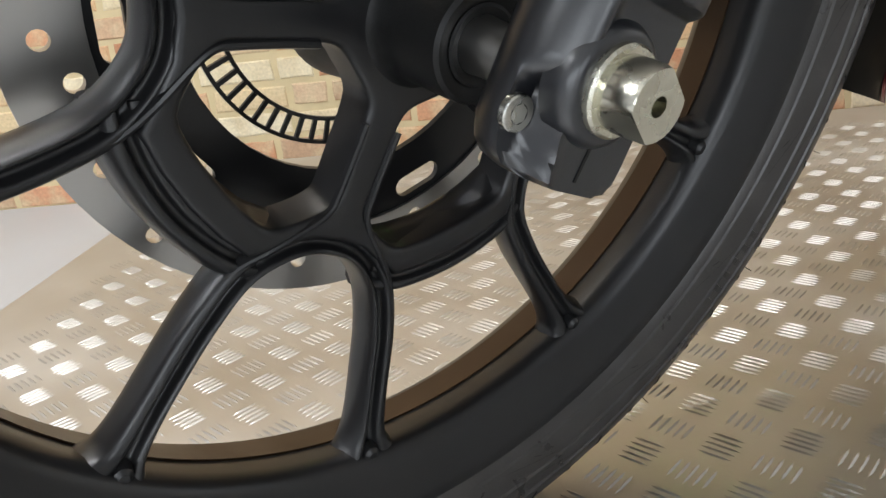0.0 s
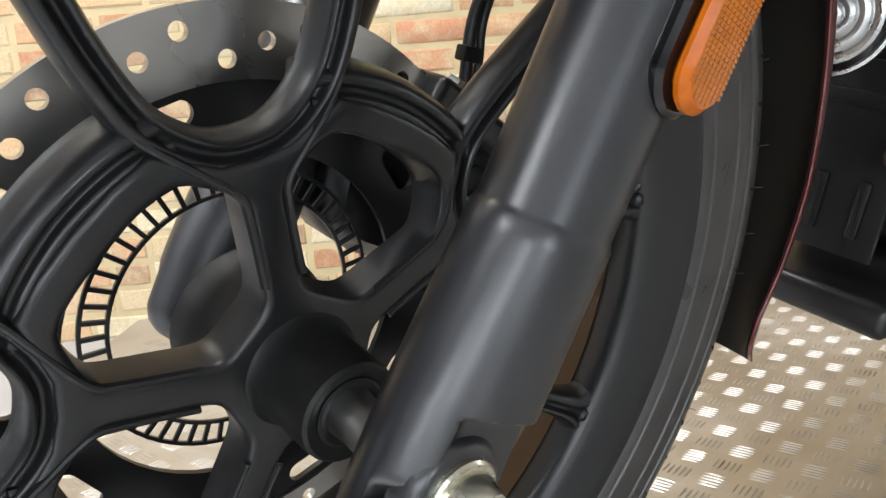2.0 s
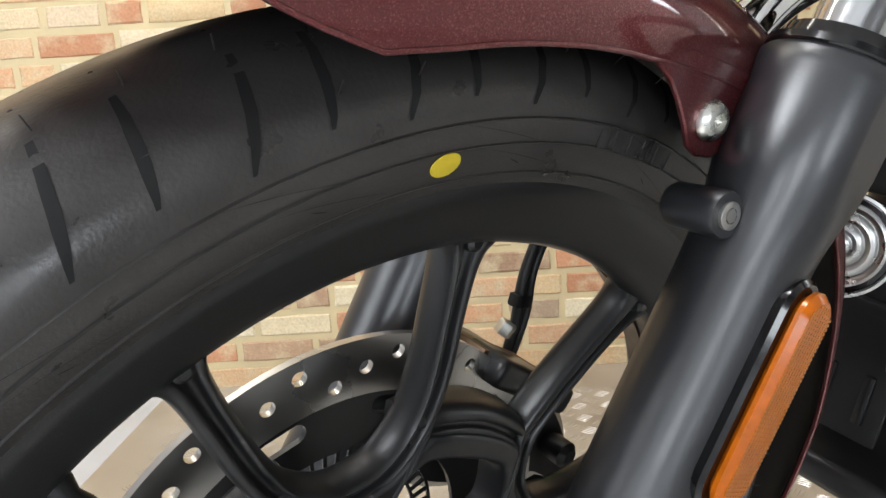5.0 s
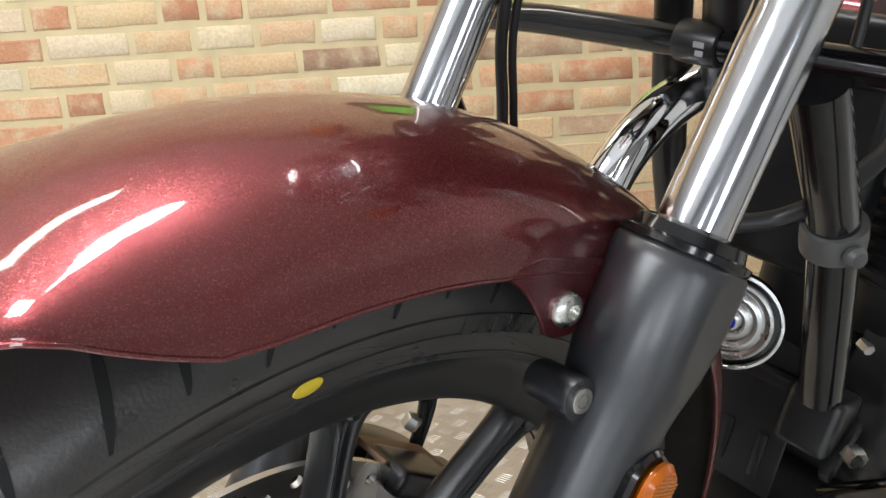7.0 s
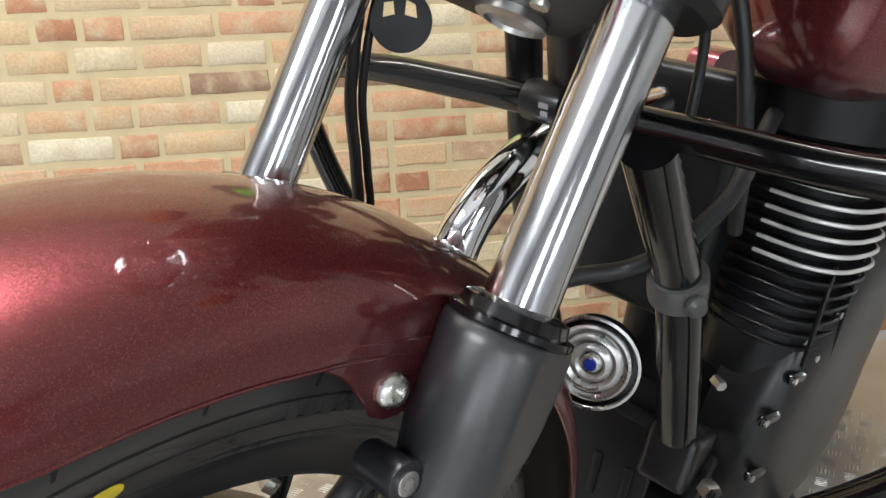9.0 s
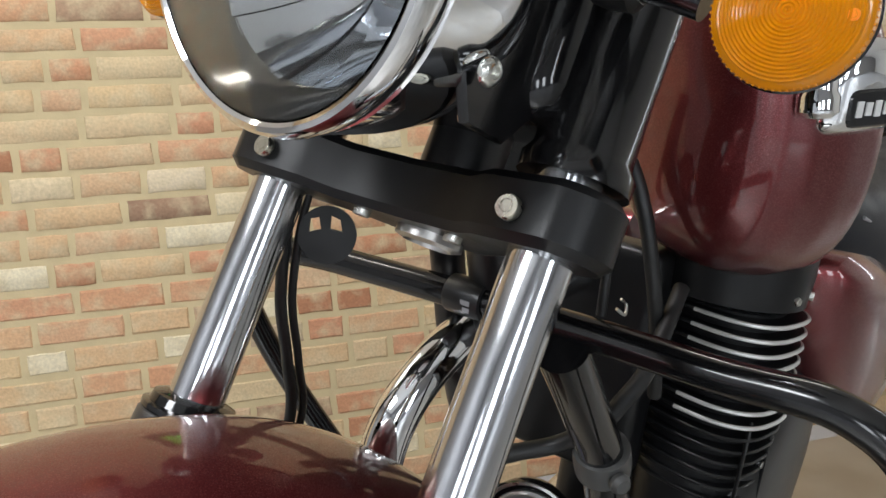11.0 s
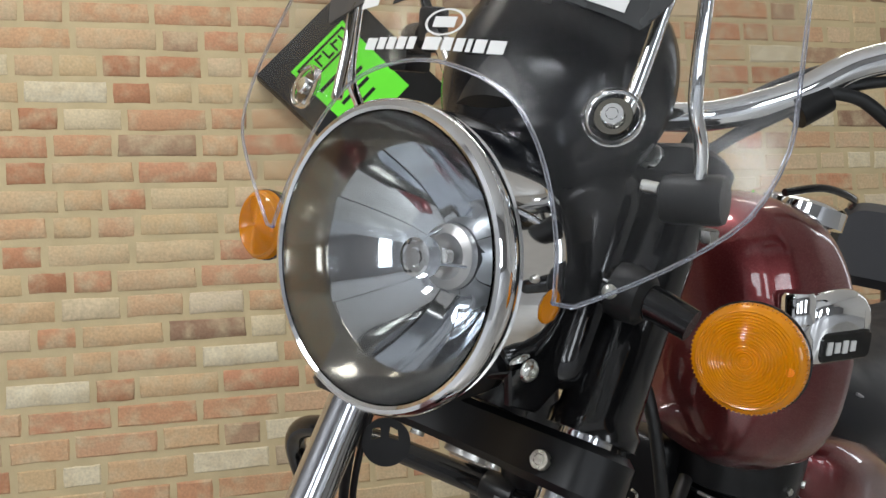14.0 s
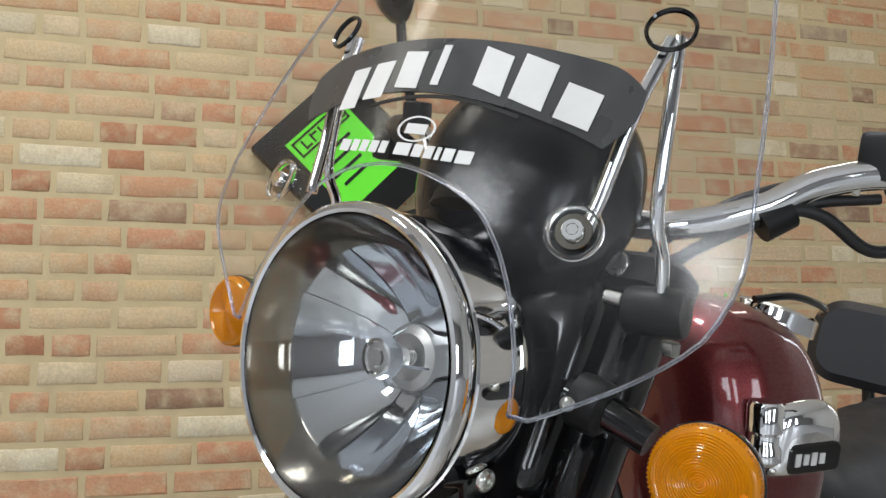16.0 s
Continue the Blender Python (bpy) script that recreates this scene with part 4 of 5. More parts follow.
part("bowl_rim", lathe([(0.0826, 0.0005), (0.0800, -0.0045), (0.0745, -0.0140), (0.0690, -0.0205), (0.0675, -0.0215), (0.0700, -0.0240), (0.0828, -0.006)], HL, 96, closed=True), RIM_DARK, bucket, "mirrored inner rim coloured with the wall's reflection")
lens = bmesh.new()
prof = []
for k in range(13):
    t = k / 12
    prof.append((0.0832 * t, 0.0145 - 0.0105 * t * t))
prof += [(0.0832, 0.001)]
for k in range(13):
    t = 1 - k / 12
    prof.append((0.0812 * t, 0.0115 - 0.0105 * t * t))
lathe(prof, HL, 96, bm=lens, cap=False)
glass = part("lens", lens, GLASS, bucket, "clear domed headlamp glass", 60)
glass.visible_shadow = False
cap = part("bulb_shield", lathe([(0.004, -0.044), (0.0118, -0.044), (0.0130, -0.040), (0.0130, -0.033), (0.0120, -0.0306), (0.0100, -0.0300), (0.0092, -0.0315), (0.0060, -0.0312), (0.0052, -0.0300), (0.0015, -0.0298)], HL, 40), CHROME, bucket, "chrome bulb shield cap")
for a in (20, 140, 260):
    part("shield_strut", tube([HL @ Vector((0.0115 * math.cos(radians(a)), 0.0115 * math.sin(radians(a)), -0.040)), HL @ Vector((0.0190 * math.cos(radians(a)), 0.0190 * math.sin(radians(a)), -0.064))], 0.0012, 8, 1), CHROME, cap)
part("bulb", lathe([(0.0055, -0.062), (0.0058, -0.048), (0.003, -0.0455), (0.0005, -0.045)], HL, 24), GLASS, bucket)
part("bulb_seat", lathe([(0.0215, -0.066), (0.0210, -0.061), (0.015, -0.059), (0.009, -0.063)], HL, 40), STEEL, bucket)
for sy in (-1, 1):
    part("pilot_lens", lathe([(0.0110, -0.003), (0.0105, 0.003), (0.0078, 0.0058), (0.002, 0.0070)], axis_frame(Vector((0.243, -0.009 + sy * 0.0866, 0.559)), (0.10, sy, -0.05)), 28), AMBER, bucket, "small amber side lens")
# brackets behind the lamp
for sy in (-1, 1):
    ear = part("headlamp_bracket", plate([(-0.060, 0.035), (-0.045, 0.055), (0.030, 0.045), (0.050, 0.000), (0.030, -0.040), (-0.020, -0.055), (-0.050, -0.040)], 0.006,
                                       Matrix(((1, 0, 0, 0.285), (0, 0, 1, sy * 0.080), (0, 1, 0, 0.535), (0, 0, 0, 1))), 0.0015), BLACK_GLOSS, bike)
    part("bracket_bolt", bolt((0.243, sy * 0.088, 0.517), (-0.2, sy, 0), 0.0068, 0.004, "dome"), ZINC, ear, "bright dome bolt")

# -- indicators --
def indicator(sy):
    at = Vector((0.282, sy * 0.1965, 0.546))
    m = axis_frame(at, (-0.985, sy * 0.05, 0.15), (0, 1, 0)) @ Matrix.Diagonal((0.89, 0.89, 0.89, 1))
    body = part("indicator", lathe([(0.010, -0.030), (0.022, -0.026), (0.030, -0.014), (0.0328, -0.002), (0.0332, 0.002), (0.0318, 0.003)], m, 56), BLACK_GLOSS, bike, "round black indicator with an amber lens")
    rows = []
    for k in range(40):
        t = k / 39
        r = 0.0322 * (1 - t)
        h = 0.006 + 0.0085 * math.sqrt(max(0, 1 - (1 - t) ** 4)) + (0.0008 * (k % 2) if t > 0.12 else 0)
        rows.append((max(r, 0.0002), h))
    part("lens", lathe([(0.0322, 0.000)] + rows, m, 64), AMBER, body, "ribbed amber lens", 20)
    part("lens_backing", lathe([(0.0305, 0.0020), (0.026, -0.0040), (0.018, -0.0100), (0.008, -0.0140), (0.001, -0.0145)], m, 48, cap=False), AMBER_SOLID, body)
    part("bulb", lathe([(0.0040, -0.014), (0.0070, -0.006), (0.0068, 0.000), (0.0040, 0.0035), (0.0005, 0.0045)], m, 24), AMBER_SOLID, body)
    teeth = bmesh.new()
    for k in range(72):
        a = 2 * math.pi * k / 72
        box((0.0008, 0.0008, 0.008), m @ Matrix.Translation((0.0317 * math.cos(a), 0.0317 * math.sin(a), 0.005)), 0, bm=teeth)
    tagged(part("lens_teeth", teeth, AMBER, body), kind="stuff")
    part("screw", bolt(m @ Vector((0.0, -0.024, 0.0125)), m.to_3x3() @ Vector((0, 0, 1)), 0.0022, 0.001), AMBER_SOLID, body)
    stalk = part("stalk", tube([(0.300, sy * 0.158, 0.548), (0.300, sy * 0.135, 0.555), (0.300, sy * 0.105, 0.560)], 0.0098, 20, 4, radii=[0.0098, 0.0105, 0.0125]), BLACK_GLOSS, body)
    part("stalk_collar", lathe([(0.0165, -0.008), (0.0175, 0.0), (0.0165, 0.010), (0.012, 0.014)], axis_frame((0.300, sy * 0.118, 0.558), (0, sy, -0.15)), 28), BLACK_MATT, stalk)
    part("stalk_bolt", bolt((0.262, sy * 0.124, 0.569), (-1, sy * 0.3, 0.1), 0.0042, 0.004, "dome"), ZINC, stalk)


indicator(-1)
indicator(1)

# -- windscreen --
def screen_x(y, z):
    h = z - 0.569
    return 0.1975 + 0.33 * h + 0.72 * h * h + 2.0 * y * y * (1 - 0.5 * min(1, max(0, (abs(y) - 0.1) / 0.1)))


def screen_pt(y, z, d=0.0):
    """A point of the sheet, d in front of it."""
    e = 1e-3
    gx = (screen_x(y + e, z) - screen_x(y - e, z)) / (2 * e)
    gz = (screen_x(y, z + e) - screen_x(y, z - e)) / (2 * e)
    n = Vector((-1, gx, gz)).normalized()
    return Vector((screen_x(y, z), y, z)) + n * d


outer_half = [(0.1125, 0.5690), (0.1180, 0.5672), (0.1229, 0.5688), (0.1453, 0.5821), (0.1688, 0.5985), (0.1908, 0.6190), (0.1993, 0.6369), (0.2024, 0.6586), (0.1988, 0.6852), (0.1930, 0.7185), (0.1857, 0.7539), (0.1778, 0.7857), (0.1676, 0.8203), (0.1400, 0.8560), (0.0900, 0.8790), (0.0, 0.8880)]
inner_half = [(0.1128, 0.5720), (0.1085, 0.5932), (0.1019, 0.6123), (0.0917, 0.6342), (0.0787, 0.6534), (0.0630, 0.6685), (0.0408, 0.6793), (0.0160, 0.6852), (0.0, 0.6865)]


def full(half, n):
    pts = smooth_path([(y, z, 0) for y, z in half], 12)
    right = [(p.x, p.y) for p in pts]
    left = [(-y, z) for y, z in right]
    line = left + list(reversed(right))[1:]
    # resample by length
    ds = [0.0]
    for a, b in zip(line, line[1:]):
        ds.append(ds[-1] + math.hypot(b[0] - a[0], b[1] - a[1]))
    out = []
    for k in range(n):
        t = ds[-1] * k / (n - 1)
        out.append((float(np.interp(t, ds, [p[0] for p in line])), float(np.interp(t, ds, [p[1] for p in line]))))
    return out


NS = 90
oc, ic = full(outer_half, NS), full(inner_half, NS)
front, back = [], []
for j in range(15):
    t = j / 14
    frow, brow = [], []
    for (y0, z0), (y1, z1) in zip(ic, oc):
        y, z = y0 + (y1 - y0) * t, z0 + (z1 - z0) * t
        frow.append(screen_pt(y, z, 0.0015))
        brow.append(screen_pt(y, z, -0.0015))
    front.append(frow)
    back.append(brow)
sm = bmesh.new()
add_grid(sm, front, False)
add_grid(sm, back, False)
rim = [front[0][k] for k in range(NS)] + [front[j][-1] for j in range(1, 15)] + [front[-1][k] for k in range(NS - 2, -1, -1)] + [front[j][0] for j in range(13, 0, -1)]
rim2 = [back[0][k] for k in range(NS)] + [back[j][-1] for j in range(1, 15)] + [back[-1][k] for k in range(NS - 2, -1, -1)] + [back[j][0] for j in range(13, 0, -1)]
add_grid(sm, [rim, rim2], True)
screen = part("windscreen", sm, SCREEN, bike, "clear curved plastic windscreen with an arch over the headlamp", 60)
screen.visible_shadow = False
EDGE = material("polished_sheet_edge", (0.80, 0.83, 0.93), 0.10, trans=0.92)
part("polished_edge", tube([(a + b) / 2 for a, b in zip(rim, rim2)], 0.0013, 6, 1, closed=True), EDGE, screen, "bright polished edge")
# fixing screws through the sheet, in dished washers
for sy in (-1, 1):
    p = screen_pt(sy * 0.1178, 0.6621, 0.002)
    n = screen_pt(sy * 0.1178, 0.6621, 1.0) - screen_pt(sy * 0.1178, 0.6621, 0.0)
    cup = part("dished_washer", lathe([(0.0132, -0.001), (0.0158, -0.001), (0.0160, 0.002), (0.0152, 0.0040), (0.0142, 0.0040), (0.0134, 0.0025)], axis_frame(p, n), 48, closed=True), GLASS, screen, "clear dished washer")
    cup.visible_shadow = False
    part("bolt_washer", lathe([(0.0052, 0.0), (0.0098, 0.0), (0.0102, 0.0008), (0.0098, 0.0016), (0.0052, 0.0016)], axis_frame(p, n), 40, closed=True), RIM_DARK, screen, "dark polished washer")
    part("screen_bolt", bolt(p + n.normalized() * 0.001, n, 0.0060, 0.0045, "socket"), CHROME, screen, "bright button-head bolt")
    q = screen_pt(sy * 0.1291, 0.7739, 0.0015)
    n2 = screen_pt(sy * 0.1291, 0.7739, 1.0) - screen_pt(sy * 0.1291, 0.7739, 0.0)
    part("rubber_washer", lathe([(0.0124, -0.001), (0.0146, -0.001), (0.0148, 0.001), (0.0138, 0.0025), (0.0124, 0.0012)], axis_frame(q, n2), 40, closed=True), BLACK_GLOSS, screen, "dark rubber ring round a clear dish")
    stays = [[(0.336, 0.139, 0.618), (0.330, 0.139, 0.645), (0.318, 0.137, 0.672), (0.324, 0.134, 0.725), (0.336, 0.129, 0.772)],
             [(0.280, 0.112, 0.655), (0.294, 0.116, 0.690), (0.308, 0.121, 0.730), (0.328, 0.128, 0.770)]]
    for line in stays:
        part("screen_stay", tube([(x, sy * y, z) for x, y, z in line], 0.0042, 14, 6), CHROME, screen, "chrome screen stay")
    mount = part("rubber_mount", lathe([(0.0, -0.018), (0.0140, -0.018), (0.0152, -0.015), (0.0152, 0.015), (0.0140, 0.018), (0.004, 0.019)], axis_frame((0.338, sy * 0.136, 0.612), (0.10, sy, 0.10)), 32), BLACK_MATT, screen, "black rubber screen mount")
    part("stud", tube([(0.328, sy * 0.117, 0.617), (0.326, sy * 0.107, 0.618)], 0.0040, 12, 1), ZINC, mount)
    part("mount_nut", bolt((0.345, sy * 0.145, 0.594), (0, 0, -1), 0.0060, 0.008, "hex"), ZINC, mount)


def on_screen(outline_rows, d, thick, mat, name, parent, label=""):
    """A thin film laid on the sheet: rows of (y, z)."""
    bm = bmesh.new()
    add_grid(bm, [[screen_pt(y, z, d) for y, z in row] for row in outline_rows], False)
    add_grid(bm, [[screen_pt(y, z, d + thick) for y, z in row] for row in outline_rows], False)
    edge = lambda e: [screen_pt(*outline_rows[0][k], e) for k in range(len(outline_rows[0]))] + [screen_pt(*row[-1], e) for row in outline_rows[1:]] + \
        [screen_pt(*p, e) for p in reversed(outline_rows[-1][:-1])] + [screen_pt(*row[0], e) for row in reversed(outline_rows[1:-1])]
    add_grid(bm, [edge(d), edge(d + thick)], True)
    return part(name, bm, mat, parent, label, 60)


def plate_low(y):
    return 0.7295 - 1.75 * y * y


def plate_high(y):
    return 0.7640 - 1.1 * y * y - 14.0 * max(0.0, abs(y) - 0.105) ** 2


rows = []
for j in range(7):
    t = j / 6
    row = []
    for k in range(41):
        u = -1 + 2 * k / 40
        y = u * (0.1175 + 0.0125 * math.sin(math.pi * min(t, 0.75) / 1.5))
        row.append((y, plate_low(y) + (plate_high(y) - plate_low(y)) * t))
    rows.append(row)
plate_part = on_screen(rows, 0.0018, 0.0012, PLATE_BLACK, "number_plate", screen, "curved grey-black plate with plain pale bars")
# unlettered bars in the places of the characters
for y0, z0, y1, z1, w in ((0.0756, 0.7139, 0.0622, 0.7416, 0.018), (0.0528, 0.7220, 0.0366, 0.7463, 0.018), (0.0260, 0.7312, 0.0124, 0.7548, 0.019), (-0.0026, 0.7339, -0.0055, 0.7591, 0.006),
                          (-0.0330, 0.7351, -0.0507, 0.7590, 0.020), (-0.0580, 0.7288, -0.0795, 0.7554, 0.021), (-0.0861, 0.7200, -0.1099, 0.7400, 0.021)):
    lean = (y0 - y1 - w) * 0.6
    rows = [[(y0 - w * k / 5 - lean * t, z0 + (z1 - z0) * t - (0.30 if y0 < -0.03 else -0.15 if y0 > 0.03 else 0.0) * w * k / 5) for k in range(6)] for t in (0.0, 0.5, 1.0)]
    on_screen(rows, 0.0032, 0.0004, WHITE_PRINT, "bar", plate_part)
# plain emblem and word bar in white print
ringrows = [[(-0.006 + s * 0.0145 * math.cos(2 * math.pi * a / 32), 0.7075 + s * 0.0078 * math.sin(2 * math.pi * a / 32)) for a in range(33)] for s in (0.88, 1.0)]
on_screen(ringrows, 0.0018, 0.0003, WHITE_PRINT, "printed_emblem_ring", screen, "white printed oval emblem")
on_screen([[(0.002 - 0.016 * k / 6, 0.7045 + 0.006 * t) for k in range(7)] for t in (0, 1)], 0.0018, 0.0003, WHITE_PRINT, "printed_emblem", screen)
for y0, y1 in ((0.062, 0.052), (0.050, 0.043), (0.041, 0.034), (0.032, 0.025), (0.023, 0.017), (0.010, -0.002), (-0.004, -0.011), (-0.013, -0.019), (-0.021, -0.024), (-0.026, -0.033), (-0.035, -0.045)):
    rows = [[(y0 - 0.006 + (y1 - y0) * k / 3, 0.6915 + 0.0072 * t - 0.6 * (y0 - 0.006) ** 2) for k in range(4)] for t in (0, 1)]
    on_screen(rows, 0.0018, 0.0003, WHITE_PRINT, "printed_bar", screen)
# the slot above the emblem
rows = [[(0.044 - 0.112 * k / 20, 0.7150 + 0.0115 * math.sin(math.pi * (0.08 + 0.84 * k / 20)) + 0.0022 * t) for k in range(21)] for t in (0, 1)]
on_screen(rows, 0.0018, 0.0006, BLACK_MATT, "vent_slot_edge", screen, "dark edge of the vent slot")
# relief numbers at the lower corner, unreadable
for k in range(9):
    rows = [[(-0.128 - k * 0.0055 - 0.0036 * u, 0.588 + k * 0.0016 + 0.006 * t) for u in (0, 1)] for t in (0, 1)]
    on_screen(rows, 0.0017, 0.0003, SCREEN, "moulded_bar", screen)

# -- handlebar and controls --
for sy in (-1, 1):
    bar = part("handlebar", tube([(0.420, sy * 0.02, 0.650), (0.425, sy * 0.06, 0.651), (0.440, sy * 0.105, 0.655), (0.465, sy * 0.150, 0.672), (0.490, sy * 0.185, 0.695), (0.520, sy * 0.235, 0.704), (0.580, sy * 0.320, 0.690)], 0.0110, 20, 8), CHROME, bike, "chrome handlebar")
    part("grip_collar", tube([(0.512, sy * 0.222, 0.703), (0.545, sy * 0.272, 0.701)], 0.0165, 20, 1), BLACK_MATT, bar)
    part("switch_box", box((0.028, 0.044, 0.034), axis_frame((0.545, sy * 0.278, 0.682), (0.05, sy * 0.0, 1)), 0.006, 2), BLACK_MATT, bar, "black switch box")
    part("lever_perch", box((0.026, 0.020, 0.034), axis_frame((0.505, sy * 0.212, 0.715), (0, 0, 1)), 0.005, 2), BLACK_SATIN, bar)
part("cable_adjuster", lathe([(0.0045, -0.016), (0.0045, -0.006), (0.0085, -0.006), (0.0085, 0.0), (0.0065, 0.001), (0.0065, 0.010), (0.0095, 0.010), (0.0095, 0.014), (0.004, 0.015)], axis_frame((0.498, -0.190, 0.695), (0.2, -1, 0.02)), 6), ZINC, bike, "bright cable adjuster")
part("cable_sleeve", tube([(0.462, -0.152, 0.660), (0.476, -0.166, 0.672)], 0.0125, 16, 1), BLACK_MATT, bike)
part("clutch_cable", tube([(0.500, -0.192, 0.695), (0.480, -0.165, 0.690), (0.455, -0.130, 0.672), (0.430, -0.095, 0.640), (0.425, -0.085, 0.600)], 0.0042, 10), CABLE, bike, "black sheathed clutch cable")
part("switch_cable", tube([(0.530, -0.240, 0.655), (0.505, -0.215, 0.650), (0.480, -0.185, 0.672), (0.462, -0.155, 0.668), (0.435, -0.105, 0.628), (0.420, -0.080, 0.590)], 0.0046, 10), CABLE, bike, "black switch cable")
part("throttle_cable", tube([(0.512, -0.215, 0.686), (0.485, -0.178, 0.678), (0.455, -0.140, 0.655), (0.420, -0.10, 0.625)], 0.0040, 10), CABLE, bike)
for sy in (-1, 1):
    post = part("bar_riser", lathe([(0.016, 0.700), (0.017, 0.706), (0.017, 0.748), (0.012, 0.752)], fork_frame(0, 0.028, sy * 0.045), 28), BLACK_SATIN, bike)
    part("riser_bolt", bolt((0.383, sy * 0.087, 0.628), (-1, 0, 0.3), 0.0085, 0.005), ZINC, post)
IM = axis_frame((0.362, -0.010, 0.676), (-0.90, 0.0, 0.32))
part("instrument_shell", lathe([(0.052, -0.040), (0.080, -0.036), (0.087, -0.028), (0.0875, -0.018), (0.0840, 0.000), (0.0770, 0.016), (0.0660, 0.028), (0.0500, 0.036), (0.0300, 0.040), (0.002, 0.0415)], IM, 64), BLACK_BOWL, bike, "satin black bowl of the instrument pod", 60)
part("headstock_cover", box((0.085, 0.190, 0.150), Matrix.Translation((0.352, 0.0, 0.540)) @ Matrix.Rotation(radians(28), 4, "Y"), 0.02, 3), BLACK_GLOSS, bike, "black cover over the steering head")
speedo = part("speedometer", lathe([(0.030, -0.050), (0.050, -0.042), (0.058, -0.015), (0.058, 0.002), (0.054, 0.004), (0.052, 0.001)], axis_frame((0.375, 0.0, 0.660), (0.70, 0, 0.72)), 48), BLACK_MATT, bike, "round black instrument pod")
part("instrument_glass", lathe([(0.052, 0.0005), (0.030, 0.0025), (0.001, 0.003)], axis_frame((0.375, 0.0, 0.660), (0.70, 0, 0.72)), 40), BLACK_GLOSS, speedo)
mir = part("mirror", lathe([(0.010, -0.030), (0.034, -0.020), (0.046, -0.006), (0.047, 0.001), (0.044, 0.003)], axis_frame((0.500, 0.245, 0.850), (0.95, -0.25, 0.1)) @ Matrix.Diagonal((0.6, 0.9, 1, 1)), 40), BLACK_GLOSS, bike, "round black mirror")
part("mirror_stem", tube([(0.505, 0.245, 0.815), (0.510, 0.240, 0.770), (0.505, 0.215, 0.715)], 0.0055, 12), BLACK_GLOSS, mir)

# -- steering head, frame tubes --
part("steering_head", lathe([(0.026, 0.545), (0.026, 0.72)], fork_frame(0, 0.045, 0), 32), BLACK_SATIN, bike)
part("main_downtube", tube([(0.372, 0.0, 0.500), (0.388, 0.0, 0.420), (0.405, 0.0, 0.340), (0.415, 0.0, 0.290)], 0.026, 24, 4), BLACK_SATIN, bike, "satin black frame downtube")
part("cradle_tube", tube([(0.410, 0.060, 0.370), (0.445, 0.064, 0.200), (0.520, 0.066, 0.000), (0.560, 0.068, -0.100), (0.640, 0.070, -0.165), (0.90, 0.075, -0.190)], 0.0140, 20, 6), BLACK_SATIN, bike, "satin black frame cradle tube")
near_tube = part("cradle_tube", tube([(0.362, -0.074, 0.325), (0.400, -0.076, 0.262), (0.438, -0.078, 0.197), (0.466, -0.081, 0.108), (0.488, -0.084, 0.022)], 0.0180, 28, 6), BLACK_GLOSS, bike, "gloss black frame cradle tube")
part("tube_clamp", lathe([(0.0182, -0.013), (0.0222, -0.012), (0.0228, -0.004), (0.0228, 0.004), (0.0222, 0.012), (0.0182, 0.013)], axis_frame((0.438, -0.078, 0.197), (0.30, 0, -0.95)), 32), CLAMP_GREY, near_tube, "dull grey tube clamp")
part("clamp_stud", lathe([(0.0080, 0.0), (0.0085, 0.004), (0.006, 0.008), (0.001, 0.009)], axis_frame((0.425, -0.098, 0.193), (-0.5, -0.85, 0)), 20), CLAMP_GREY, near_tube)
foot_box = part("tube_bracket", box((0.050, 0.048, 0.056), Matrix.Translation((0.497, -0.084, -0.008)) @ Matrix.Rotation(radians(18), 4, "Y"), 0.008, 3), BLACK_SATIN, bike, "black bracket at the foot of the frame tube")
part("bracket_rib", box((0.060, 0.010, 0.018), Matrix.Translation((0.495, -0.110, -0.030)) @ Matrix.Rotation(radians(-30), 4, "Y"), 0.003, 2), BLACK_MATT, foot_box)

# -- engine guard bar across the front --
for sy in (1, -1):
    part("engine_guard", tube([(0.382, 0, 0.329), (0.380, sy * 0.10, 0.329 - sy * 0.004), (0.376, sy * 0.17, 0.329 - sy * 0.007), (0.374, sy * 0.235, 0.326 - sy * 0.014), (0.378, sy * 0.275, 0.300 - sy * 0.012), (0.388, sy * 0.285, 0.245),
                               (0.415, sy * 0.262, 0.150), (0.455, sy * 0.190, 0.020), (0.500, sy * 0.110, -0.090)], 0.0115, 22, 8), BLACK_GLOSS, bike, "gloss black tubular engine guard")
collar = part("guard_collar", lathe([(0.0116, -0.016), (0.0140, -0.0155), (0.0146, -0.012), (0.0146, 0.012), (0.0140, 0.0155), (0.0116, 0.016)], axis_frame((0.3815, 0.014, 0.3285), (0, 1, -0.01)), 28), BLACK_SATIN, bike, "satin black collar on the engine guard")
for k, (w, dy) in enumerate(((0.008, 0.000), (0.006, -0.001))):
    part("pale_wing_mark", box((0.0008, w, 0.0040), pose(0.3668, 0.008 + dy, 0.3310 - k * 0.0056), 0.0003, 1), STITCH, collar)

# -- exhaust header --
part("exhaust_header", tube([(0.560, 0.020, 0.285), (0.440, 0.026, 0.292), (0.368, 0.030, 0.280), (0.322, 0.034, 0.248), (0.305, 0.038, 0.196), (0.318, 0.045, 0.120), (0.380, 0.060, 0.010), (0.46, 0.085, -0.09), (0.60, 0.11, -0.13), (1.0, 0.13, -0.17)], 0.0170, 24, 8), CHROME, bike, "bent chrome exhaust header pipe")

